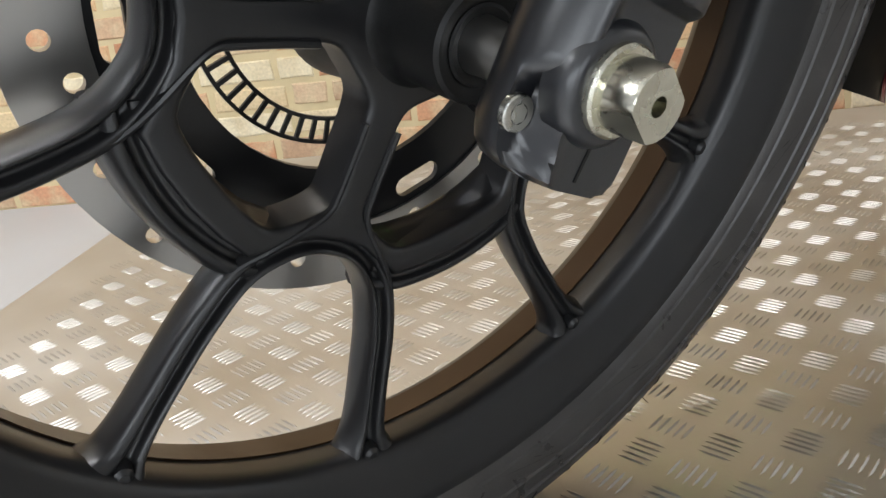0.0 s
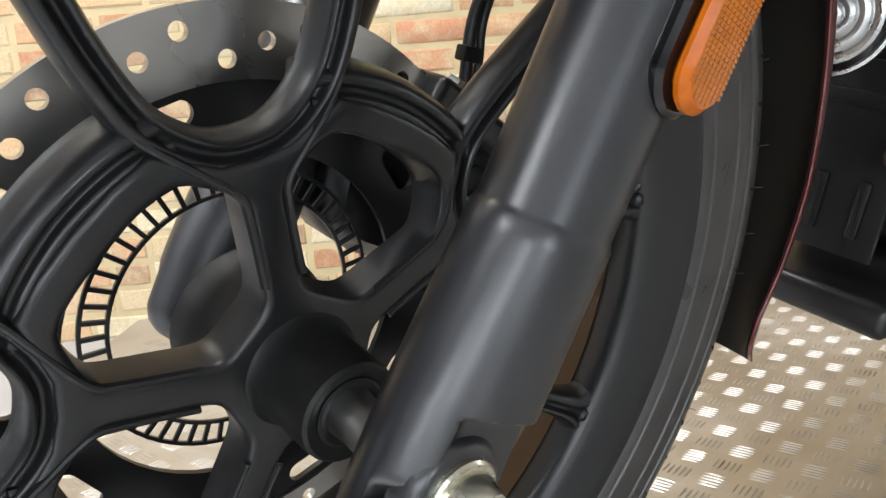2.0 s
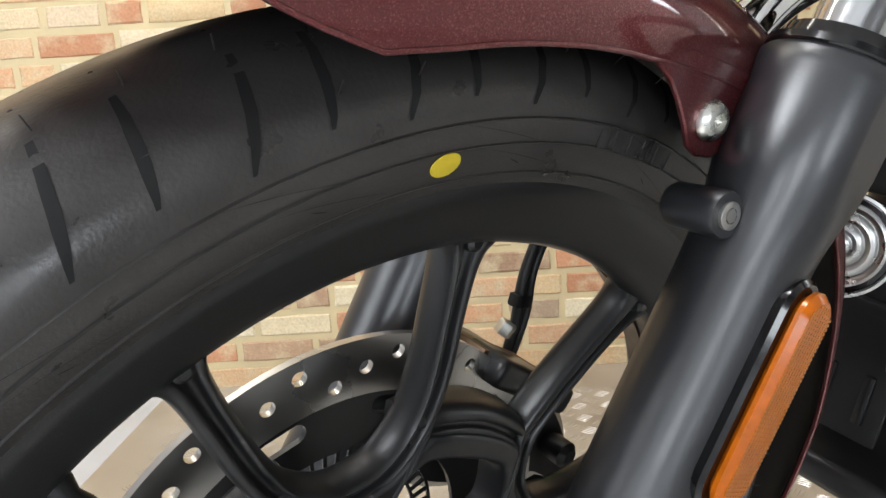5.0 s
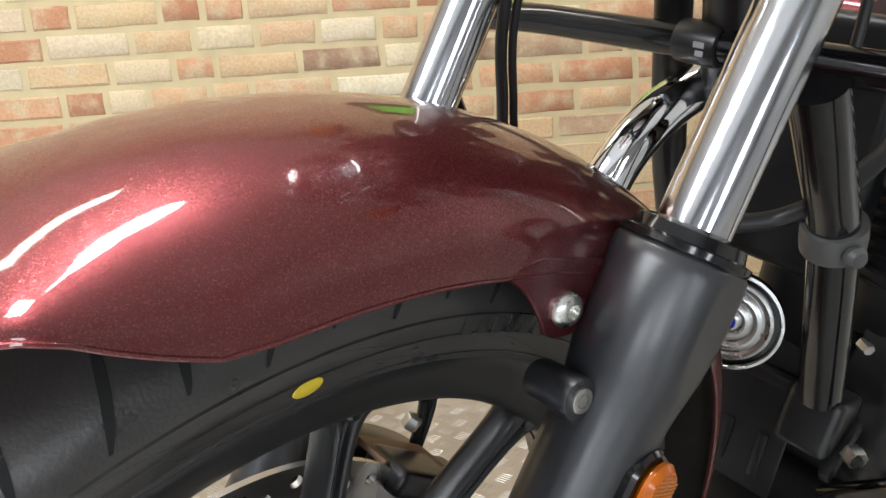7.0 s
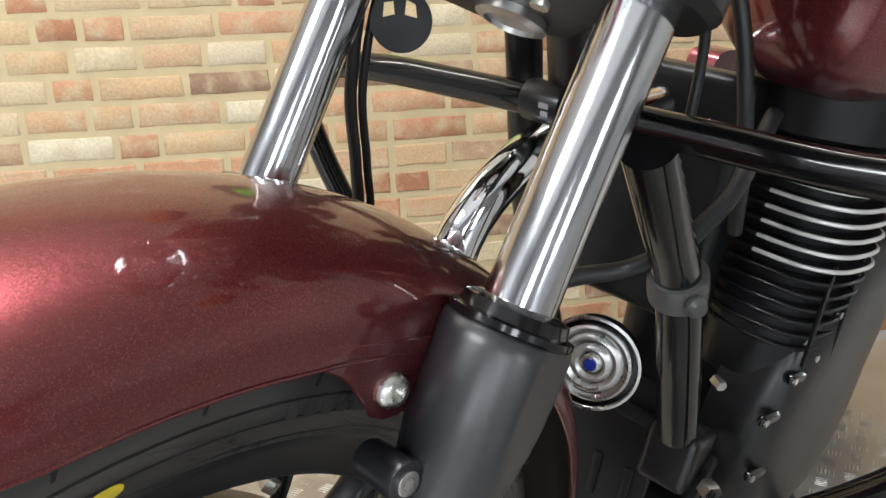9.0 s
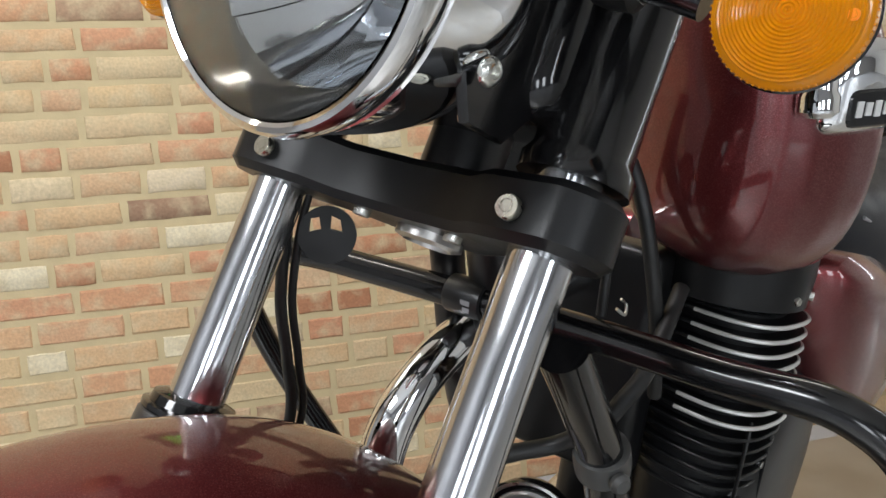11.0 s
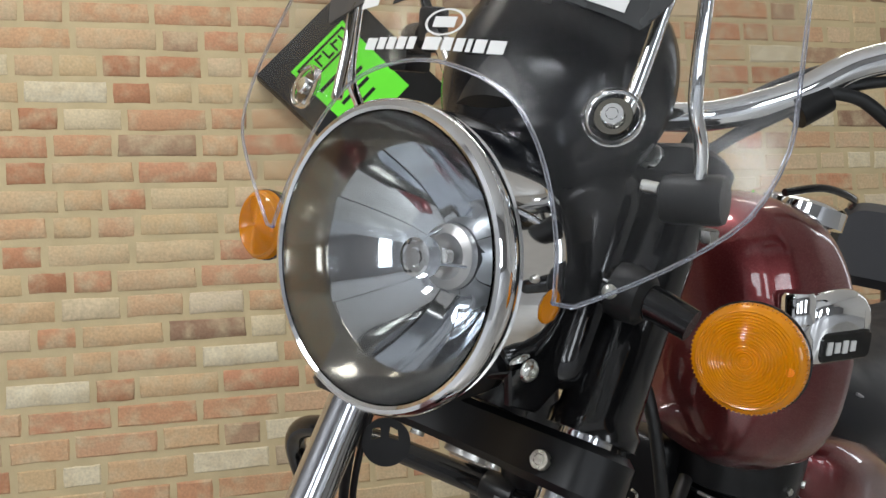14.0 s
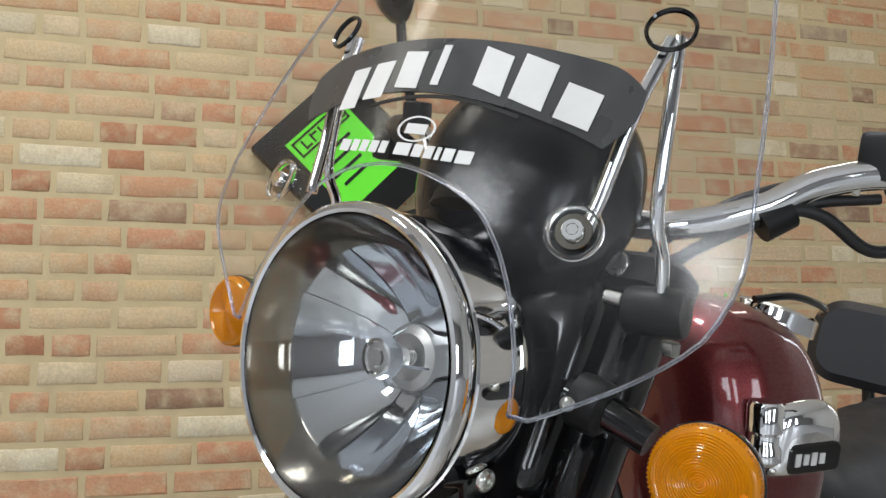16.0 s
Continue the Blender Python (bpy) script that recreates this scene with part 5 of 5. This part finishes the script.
# -- horn --
HM = axis_frame((0.450, -0.010, 0.082), (-0.93, -0.30, 0.22))
horn = part("horn", lathe([(0.012, -0.030), (0.030, -0.026), (0.040, -0.018), (0.0430, -0.008), (0.0440, 0.0), (0.0435, 0.0025), (0.0400, 0.0030), (0.0395, 0.0)], HM, 48), BLACK_GLOSS, bike, "round horn with chrome rings")
part("chrome_trim", lathe([(0.0436, 0.002), (0.0440, 0.004), (0.0415, 0.0046), (0.0398, 0.002)], HM, 48, cap=False), HORN_CHROME, horn)
rows = [(0.0355, 0.000), (0.0355, 0.0032), (0.0330, 0.0045), (0.0300, 0.0032), (0.0285, 0.0018), (0.0262, 0.0042), (0.0230, 0.0050), (0.0205, 0.0034), (0.0190, 0.0022), (0.0165, 0.0046), (0.0135, 0.0056),
        (0.0115, 0.0044), (0.0100, 0.0030), (0.0080, 0.0052), (0.0062, 0.0058)]
part("chrome_face", lathe(rows + [(0.0005, 0.0058)], HM, 56), HORN_CHROME, horn, "stepped chrome horn face")
part("blue_centre", lathe([(0.0058, 0.0058), (0.0052, 0.0066), (0.0005, 0.0068)], HM, 24), BLUE, horn, "small blue centre badge")
# -- engine --
UPB = Vector((0.167, 0, 0.986))


def super_outline(a, b, p, n=48):
    out = []
    for k in range(n):
        w = 2 * math.pi * k / n
        c, s = math.cos(w), math.sin(w)
        out.append((a * abs(c) ** p * (1 if c > 0 else -1), b * abs(s) ** p * (1 if s > 0 else -1)))
    return out


EM = Matrix((Vector((0.986, 0, -0.167)), Vector((0, 1, 0)), UPB)).transposed().to_4x4()
EM.translation = Vector((0.632, -0.092, 0.085))
EM = EM @ Matrix.Rotation(radians(-12), 4, "Z")
barrel = part("cylinder", plate(super_outline(0.046, 0.054, 0.9), 0.24, EM @ pose(0, 0, 0.06), 0.004), ENGINE_BLACK, bike, "black finned air-cooled cylinder")
for k in range(2, 16):
    h = -0.035 + k * 0.0138
    big = min(0.058, 0.044 + 0.0018 * k)
    part("cooling_fin", plate(super_outline(big, big + 0.012, 0.72), 0.0036, EM @ pose(0, 0, h), 0.0008), ENGINE_BLACK, barrel)
for k in range(8):
    h = -0.035 + (8 + k) * 0.0138
    big = 0.0582
    pts = [EM @ Vector((x, y, h)) for x, y in super_outline(big, big + 0.012, 0.72, 72)[36:66]]
    part("bare_fin_edge", tube(pts, 0.0021, 8, 1), ALU, barrel, "bare machined fin edge")
for dx in (-0.03, 0.02):
    part("fin_tie", box((0.003, 0.004, 0.10), EM @ pose(dx, -0.062, 0.03), 0.001, 1), ENGINE_BLACK, barrel)
head = part("rocker_cover", lathe([(0.060, 0.180), (0.068, 0.184), (0.070, 0.215), (0.069, 0.250), (0.060, 0.275), (0.042, 0.288), (0.002, 0.291)], EM, 56), ENGINE_BLACK, barrel, "smooth black rocker cover")
for a in (-100, -70, -40):
    part("cover_bolt", bolt(EM @ Vector((0.068 * math.cos(radians(a)), 0.068 * math.sin(radians(a)), 0.195)), EM.to_3x3() @ Vector((math.cos(radians(a)), math.sin(radians(a)), 0)), 0.0042, 0.004, "hex"), ZINC, head)
case = part("crankcase", box((0.36, 0.19, 0.24), Matrix.Translation((0.770, -0.045, -0.060)) @ Matrix.Rotation(radians(-9.6), 4, "Y").inverted(), 0.04, 5), ENGINE_BLACK, bike, "satin black engine crankcase")
# the side cover follows the frame, which stands turned from the steered wheel
CU, CN = Vector((0.988, -0.156, 0)), Vector((-0.156, -0.988, 0))
CM = Matrix((CU, Vector((0, 0, 1)), CN)).transposed().to_4x4()
CM.translation = Vector((0.664, -0.147, -0.005)) + CN * -0.024
cov = []
for k in range(56):
    w = 2 * math.pi * k / 56
    c, s = math.cos(w), math.sin(w)
    cov.append((0.112 * abs(c) ** 0.85 * (1 if c > 0 else -1) + 0.060 * max(0.0, s) + 0.008 * s, 0.168 * abs(s) ** 0.85 * (1 if s > 0 else -1)))
swell = [(1.0, -0.030), (1.0, 0.004), (0.992, 0.012), (0.970, 0.020), (0.930, 0.027), (0.870, 0.0325), (0.780, 0.0365), (0.640, 0.0395), (0.450, 0.0415), (0.200, 0.0425), (0.02, 0.0427)]
cover_bm = add_grid(bmesh.new(), [[CM @ Vector((x * k, y * k, h)) for x, y in cov] for k, h in swell], True, False, True)
cover = part("clutch_cover", cover_bm, BLACK_SATIN, bike, "satin black swollen engine side cover", 60)
for p in ((0.640, -0.150, 0.107), (0.616, -0.146, 0.069), (0.582, -0.141, 0.059), (0.548, -0.135, 0.028), (0.551, -0.136, -0.042), (0.565, -0.138, -0.104)):
    p = Vector(p)
    cut = part("bolt_slot", plate(stadium(0.036, 0.0120, 8), 0.008, Matrix.Translation(p + CN * 0.0015) @ CM.to_3x3().to_4x4() @ pose(0.012, -0.003, 0, 0, 0, 75), 0.003), BLACK_GLOSS, cover)
    part("cover_bolt", bolt(p + CN * 0.004, CN, 0.0038, 0.003, "hex"), STEEL, cut)
for p, r in (((0.552, -0.086, 0.046), 0.006), ((0.486, -0.120, -0.017), 0.010)):
    part("engine_bolt", bolt(p, (-0.6, -0.8, 0), r, 0.012, "hex"), ZINC, case)
part("engine_front", box((0.05, 0.13, 0.23), Matrix.Translation((0.585, 0.010, 0.200)) @ Matrix.Rotation(radians(10), 4, "Y"), 0.012, 3), ENGINE_BLACK, case)
part("engine_plate", box((0.006, 0.13, 0.16), Matrix.Translation((0.500, 0.0, -0.04)) @ Matrix.Rotation(radians(12), 4, "Y"), 0.002, 2), ENGINE_BLACK, case)
for y in (-0.045, -0.010, 0.025):
    part("case_rib", box((0.014, 0.011, 0.050), Matrix.Translation((0.4925, y, -0.078)) @ Matrix.Rotation(radians(12), 4, "Y"), 0.004, 2), ENGINE_BLACK, case)
part("case_ledge", box((0.012, 0.128, 0.012), Matrix.Translation((0.496, 0.0, 0.012)) @ Matrix.Rotation(radians(12), 4, "Y"), 0.003, 2), ENGINE_BLACK, case)
part("bash_plate", box((0.42, 0.20, 0.03), Matrix.Translation((0.66, 0.0, -0.185)) @ Matrix.Rotation(radians(9.6), 4, "Y"), 0.010, 3), BLACK_SATIN, bike, "black frame rails under the engine")
part("carburettor", lathe([(0.030, 0), (0.034, 0.02), (0.034, 0.06), (0.026, 0.08)], axis_frame((0.80, 0.02, 0.28), (1, 0, -0.1)), 32), BLACK_MATT, bike)

# -- fuel tank --
def tank_ring(x, hw, z0, z1, p):
    row = []
    zc, hh = (z0 + z1) / 2, (z1 - z0) / 2
    for k in range(56):
        w = 2 * math.pi * k / 56
        c, s = math.cos(w), math.sin(w)
        yy = hw * abs(c) ** p * (1 if c > 0 else -1)
        zz = hh * abs(s) ** p * (1 if s > 0 else -1)
        row.append(Vector((x, yy * (1.0 - 0.10 * max(0, s)) + 0.42 * max(0.0, x - 0.66), zc + zz)))
    return row


TURN = Matrix.Translation((0.36, 0, 0)) @ Matrix.Rotation(radians(-20), 4, "Z") @ Matrix.Translation((-0.36, 0, 0))
TANK = [(0.545, 0.018, 0.410, 0.500), (0.548, 0.045, 0.380, 0.528), (0.555, 0.064, 0.356, 0.550), (0.567, 0.079, 0.336, 0.565), (0.588, 0.091, 0.320, 0.577), (0.620, 0.099, 0.308, 0.578), (0.655, 0.100, 0.304, 0.568), (0.700, 0.092, 0.304, 0.550),
        (0.780, 0.074, 0.304, 0.520), (0.880, 0.054, 0.304, 0.470), (0.960, 0.032, 0.310, 0.430), (0.985, 0.008, 0.340, 0.400)]
xs = [t[0] for t in TANK]
tm = bmesh.new()
rows = []
for k in range(48):
    t = k / 47
    x = 0.545 + 0.440 * (t ** 1.9)
    rows.append(tank_ring(x, *[float(np.interp(x, xs, [q[i] for q in TANK])) for i in (1, 2, 3)], 0.80))
add_grid(tm, rows, True, False, True)
put(tm, TURN)
tank = part("fuel_tank", tm, MAROON, bike, "glossy maroon metallic fuel tank", 60)
fill = part("filler_cap", lathe([(0.045, -0.01), (0.045, 0.006), (0.040, 0.010), (0.001, 0.012)], TURN @ axis_frame((0.690, 0.0, 0.556), (0.30, 0, 1)), 40), CHROME, tank, "round chrome filler cap")
part("filler_hinge", tube([TURN @ Vector(p) for p in ((0.610, -0.040, 0.585), (0.650, -0.050, 0.588), (0.700, -0.048, 0.575), (0.730, -0.03, 0.562))], 0.0035, 10), BLACK_GLOSS, fill)
BM = axis_frame((0.566, -0.178, 0.480), (-0.50, -0.86, 0.02), (0, 0, 1))
badge_line = [(-0.028, -0.030), (0.026, -0.030), (0.038, -0.022), (0.042, 0.002), (0.036, 0.024), (0.016, 0.033), (-0.014, 0.032), (-0.027, 0.020), (-0.032, -0.004)]
badge = part("tank_badge", plate([(p.x, p.y) for p in smooth_path([(a, b, 0) for a, b in badge_line], 4, True)], 0.024, BM, 0.009), CHROME, tank, "chrome tank badge with a dark panel", 60)
part("badge_panel", plate(rounded(0.056, 0.026, 0.007), 0.005, BM @ pose(0.008, -0.012, 0.0112), 0.0015), BLACK_GLOSS, badge)
for k in range(4):
    part("badge_bar", box((0.0055, 0.011 - 0.002 * (k % 2), 0.0012), BM @ pose(-0.011 + k * 0.0085, -0.012, 0.0142), 0), WHITE_PRINT, badge)
part("badge_barrel", lathe([(0.0120, -0.030), (0.0145, -0.026), (0.0145, -0.006), (0.0118, -0.003), (0.0118, 0.004), (0.0140, 0.008), (0.0140, 0.018), (0.010, 0.022)], BM @ pose(-0.036, 0.004, 0.0, 84, 0, 0), 28), CHROME, badge)

# -- seat, side panel, back rest --
part("rider_seat", tube([(0.95, -0.07, 0.290), (1.04, -0.10, 0.215), (1.20, -0.125, 0.185), (1.36, -0.15, 0.190), (1.46, -0.165, 0.210)], 0.11, 32, 6, radii=[0.045, 0.085, 0.112, 0.112, 0.09]), LEATHER, bike, "black stitched dual seat")
part("seat_piping", tube([(0.985, -0.150, 0.265), (1.06, -0.182, 0.225), (1.16, -0.222, 0.215), (1.22, -0.222, 0.245), (1.24, -0.172, 0.288)], 0.0025, 8), STITCH, bike, "grey seat piping")
pad = plate(rounded(0.23, 0.17, 0.06, 8), 0.055, axis_frame((1.62, -0.075, 0.335), (-0.95, -0.10, 0.25), (0, 1, 0)) @ Matrix.Rotation(radians(90), 4, "Z"), 0.018)
rest = part("backrest", pad, LEATHER, bike, "black padded pillion backrest")
part("backrest_bar", tube([(1.64, -0.075, 0.26), (1.60, -0.10, 0.16), (1.50, -0.13, 0.12)], 0.012, 14, 4), BLACK_SATIN, rest)
for sy in (-1, 1):
    side = [Vector((x, -0.16 * (x - 0.36) + sy * 0.118, z)) for x, z in ((0.710, 0.300), (0.835, 0.265), (0.955, 0.175), (0.960, 0.090), (0.890, 0.050), (0.790, 0.110), (0.720, 0.210))]
    ring = smooth_path(side, 6, True)
    bm2 = bmesh.new()
    cen = sum(side, Vector()) / 7
    add_grid(bm2, [[p - Vector((0, sy * 0.03, 0)) for p in ring], ring, [cen + (p - cen) * 0.8 + Vector((0, sy * 0.016, 0)) for p in ring], [cen + (p - cen) * 0.4 + Vector((0, sy * 0.024, 0)) for p in ring]], True, False, True)
    part("side_panel", bm2, MAROON, bike, "glossy maroon side panel", 60)
    top, low = Vector((1.20, -0.135 + sy * 0.150, 0.110)), Vector((1.32, -0.150 + sy * 0.150, -0.140))
    shock = part("rear_shock", tube([top, low], 0.012, 16, 1), BLACK_SATIN, bike, "rear shock absorber with a chrome spring")
    coil = []
    for k in range(90):
        t = k / 89
        w = 2 * math.pi * 9 * t
        coil.append(top + (low - top) * t + Vector((0.022 * math.cos(w), 0.022 * math.sin(w), 0.010 * math.cos(w))))
    part("spring", tube(coil, 0.0042, 8, 1), CHROME, shock, "chrome coil spring")

# -- hoses at the front --
part("brake_hose", tube([(0.322, 0.075, 0.470), (0.292, 0.092, 0.420), (0.279, 0.100, 0.345), (0.284, 0.104, 0.285), (0.282, 0.104, 0.235), (0.240, 0.098, 0.165), (0.200, 0.092, 0.112), (0.187, 0.090, 0.070), (0.172, 0.086, 0.045)], 0.0042, 12), CABLE, bike, "black brake hose")
hose2 = part("sensor_cable", tube([(0.330, 0.070, 0.470), (0.300, 0.086, 0.420), (0.286, 0.096, 0.345), (0.291, 0.100, 0.285), (0.290, 0.100, 0.235), (0.248, 0.096, 0.165), (0.207, 0.090, 0.112), (0.194, 0.088, 0.070), (0.150, 0.080, 0.010)], 0.0030, 10), CABLE, bike, "thin black sensor cable")
part("hose_clip", box((0.016, 0.010, 0.010), Matrix.Translation((0.193, 0.091, 0.088)) @ Matrix.Rotation(radians(20), 4, "Y"), 0.002, 2), BLACK_MATT, hose2)
part("hose_bracket", holed_plate(circle(0, 0, 0.0195, 32), ([(-0.012, 0.002), (-0.004, 0.004), (-0.005, 0.012), (-0.011, 0.011)], [(0.002, 0.004), (0.010, 0.002), (0.009, 0.010), (0.003, 0.013)]), 0.004, axis_frame((0.302, 0.076, 0.385), (-0.6, -0.5, 0.2))), BLACK_MATT, bike, "black hose bracket with cut-outs")
cal_line = [(0.098, 0.086), (0.118, 0.093), (0.138, 0.087), (0.160, 0.068), (0.184, 0.040), (0.207, 0.004), (0.219, -0.036), (0.217, -0.078), (0.196, -0.078), (0.172, -0.050), (0.134, -0.030), (0.096, -0.012), (0.068, 0.010), (0.064, 0.036), (0.076, 0.064)]
cal = part("brake_caliper", plate([(p.x, p.y) for p in smooth_path([(a, b, 0) for a, b in cal_line], 3, True)], 0.052, Matrix.Translation((0, 0.084, 0)) @ SIDE, 0.009), BLACK_SATIN, bike, "black brake caliper", 45)
part("caliper_bridge", box((0.085, 0.040, 0.020), Matrix.Translation((0.150, 0.048, 0.066)) @ Matrix.Rotation(radians(42), 4, "Y"), 0.006, 3), BLACK_SATIN, cal)
part("pad_cover", box((0.070, 0.034, 0.005), Matrix.Translation((0.146, 0.062, 0.0785)) @ Matrix.Rotation(radians(40), 4, "Y"), 0.002, 2), BROWN_RUST, cal, "dull brown pad cover")
part("banjo_bolt", bolt((0.172, 0.088, 0.070), (0.6, -0.2, 0.8), 0.0070, 0.010, "hex"), ZINC, cal)
for x, z in ((0.150, 0.030), (0.190, -0.020)):
    part("slide_pin", lathe([(0.008, 0.0), (0.010, 0.006), (0.010, 0.020), (0.006, 0.024)], axis_frame((x, 0.058, z), (0, -1, 0)), 24), BLACK_MATT, cal)
part("engine_hose", tube([(0.380, 0.000, 0.190), (0.400, -0.022, 0.198), (0.420, -0.046, 0.205), (0.430, -0.075, 0.230), (0.450, -0.085, 0.247), (0.480, -0.090, 0.265), (0.560, -0.080, 0.300)], 0.0070, 14), CABLE, bike, "black rubber hose in front of the cylinder")
part("cable_strap", tube([(0.50, -0.020, 0.455), (0.52, -0.040, 0.408), (0.52, -0.056, 0.370), (0.52, -0.069, 0.320), (0.525, -0.077, 0.265), (0.545, -0.075, 0.200)], 0.0062, 14), CABLE, bike, "black cable loom down the front of the engine")
part("wiring_loom", tube([(0.470, -0.050, 0.300), (0.480, -0.046, 0.370), (0.460, -0.040, 0.440), (0.420, -0.035, 0.50)], 0.0040, 12), CABLE, bike)
part("spring_hook", tube([(0.494, -0.052, 0.297), (0.500, -0.057, 0.291), (0.506, -0.055, 0.297), (0.501, -0.052, 0.303)], 0.0014, 8), ZINC, bike, "small bright spring clip")
part("foot_rest", tube([(0.66, -0.16, -0.17), (0.66, -0.24, -0.17)], 0.014, 16, 1), BLACK_MATT, bike)
part("rear_wheel", lathe([(0.18, -0.055), (0.24, -0.065), (0.300, -0.060), (0.31, 0.0), (0.300, 0.060), (0.24, 0.065), (0.18, 0.055)], Matrix.Translation((1.38, 0.0, -0.245)) @ YAX, 96, closed=True), RUBBER, bike, "black rear tyre")
part("side_stand", tube([(0.78, -0.10, -0.19), (0.75, -0.20, -0.32), (0.735, -0.255, -0.435)], 0.011, 14, 3), BLACK_SATIN, bike, "black side stand")

# ---- the tilted sign on the wall behind the windscreen ----
SG = Matrix.Translation((0.409, WALL_Y - 0.047, 1.446)) @ Matrix.Rotation(radians(-45), 4, "Y")
sign = tagged(empty("wall_sign", SG), "black tilted box sign with a bright green panel", "sign")
part("housing", box((0.37, 0.060, 0.42), None, 0.006, 2), BLACK_MATT, sign)
# the panel's brightness is partly the glow added in its material
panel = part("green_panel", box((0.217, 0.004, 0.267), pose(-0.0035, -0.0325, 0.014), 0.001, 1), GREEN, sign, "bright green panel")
# unreadable black print: an outlined line of bars
for x, z, w, h in ((-0.004, 0.134, 0.190, 0.006), (-0.004, 0.088, 0.190, 0.006), (-0.096, 0.111, 0.006, 0.052), (0.088, 0.111, 0.006, 0.052)):
    part("dark_bar", box((w, 0.002, h), pose(x, -0.0355, z), 0), BLACK_MATT, sign)
for k in range(5):
    part("dark_bar", box((0.006, 0.002, 0.030), pose(-0.070 + k * 0.033, -0.0355, 0.111), 0), BLACK_MATT, sign)
    part("dark_bar", box((0.020, 0.002, 0.006), pose(-0.058 + k * 0.033, -0.0355, 0.100 + 0.020 * (k % 2)), 0), BLACK_MATT, sign)
for k in range(4):
    part("dark_bar", box((0.150 - 0.02 * k, 0.002, 0.010), pose(-0.02, -0.0355, 0.050 - k * 0.034), 0), BLACK_MATT, sign)

# ---- the bricks of the wall, last and cheap ----
def brick_mesh(length, seed, mat):
    rng = random.Random(seed)
    h = COURSE - JOINT
    bm = bmesh.new()
    hx, hz, b = length / 2, h / 2, 0.0055
    front, back = -0.0118, 0.03
    loops = [(hx, hz, back), (hx, hz, front + b), (hx - b, hz - b, front)]
    rings = []
    for x, z, y in loops:
        ring = []
        for k, (sx, sz) in enumerate(((-1, -1), (-0.33, -1), (0.33, -1), (1, -1), (1, 0), (1, 1), (0.33, 1), (-0.33, 1), (-1, 1), (-1, 0))):
            j = rng.uniform(-0.0022, 0.0022) if y < back else 0
            ring.append((sx * x + j, y + rng.uniform(-0.0012, 0.0012), sz * z + rng.uniform(-0.0018, 0.0018)))
        rings.append(ring)
    add_grid(bm, rings, True, False, False)
    bm.verts.ensure_lookup_table()
    bm.faces.new(list(bm.verts)[20:30])
    return finish(bm, mat, 60)


def lay_bricks():
    rng = random.Random(11)
    full, half = 0.225 - JOINT, 0.112 - JOINT
    near = {("s", k): brick_mesh(full, k, BRICK) for k in range(5)}
    near.update({("h", k): brick_mesh(half, 50 + k, BRICK) for k in range(5)})
    near.update({("q", k): brick_mesh(0.165 - JOINT, 90 + k, BRICK) for k in range(3)})
    step = {"s": 0.225, "h": 0.1125, "q": 0.165}
    verts, faces = [], []
    kept = 0
    z0 = 0.7127 - 12 * COURSE
    for row in range(43):
        z = z0 + (row + 0.5) * COURSE
        x = -3.7 - rng.uniform(0, 0.2)
        last = "s"
        while x < 4.9:
            kind = rng.choices(("s", "h", "q"), (0.42, 0.42 if last != "h" else 0.30, 0.16))[0]
            last = kind
            width = step[kind]
            cx = x + width / 2
            me = near[(kind, rng.randrange(3 if kind == "q" else 5))]
            dy, dz = rng.uniform(-0.0014, 0.0010), rng.uniform(-0.0022, 0.0022)
            if kept < 300 and -0.75 < cx < 1.15 and 0.55 < z < 1.95:
                ob = new("brick", me)
                ob.parent = wall_north
                ob.location = (cx, WALL_Y + dy, z + dz)
                kept += 1
            else:
                base = len(verts)
                verts.extend((v.co.x + cx, v.co.y + WALL_Y + dy, v.co.z + z + dz) for v in me.vertices)
                faces.extend([base + i for i in p.vertices] for p in me.polygons)
            x += width
    me = bpy.data.meshes.new("bricks")
    me.from_pydata(verts, [], faces)
    me.materials.append(BRICK_FAR)
    rest = new("brickwork", me)
    rest.parent = wall_north
    tagged(rest, kind="stuff")


lay_bricks()
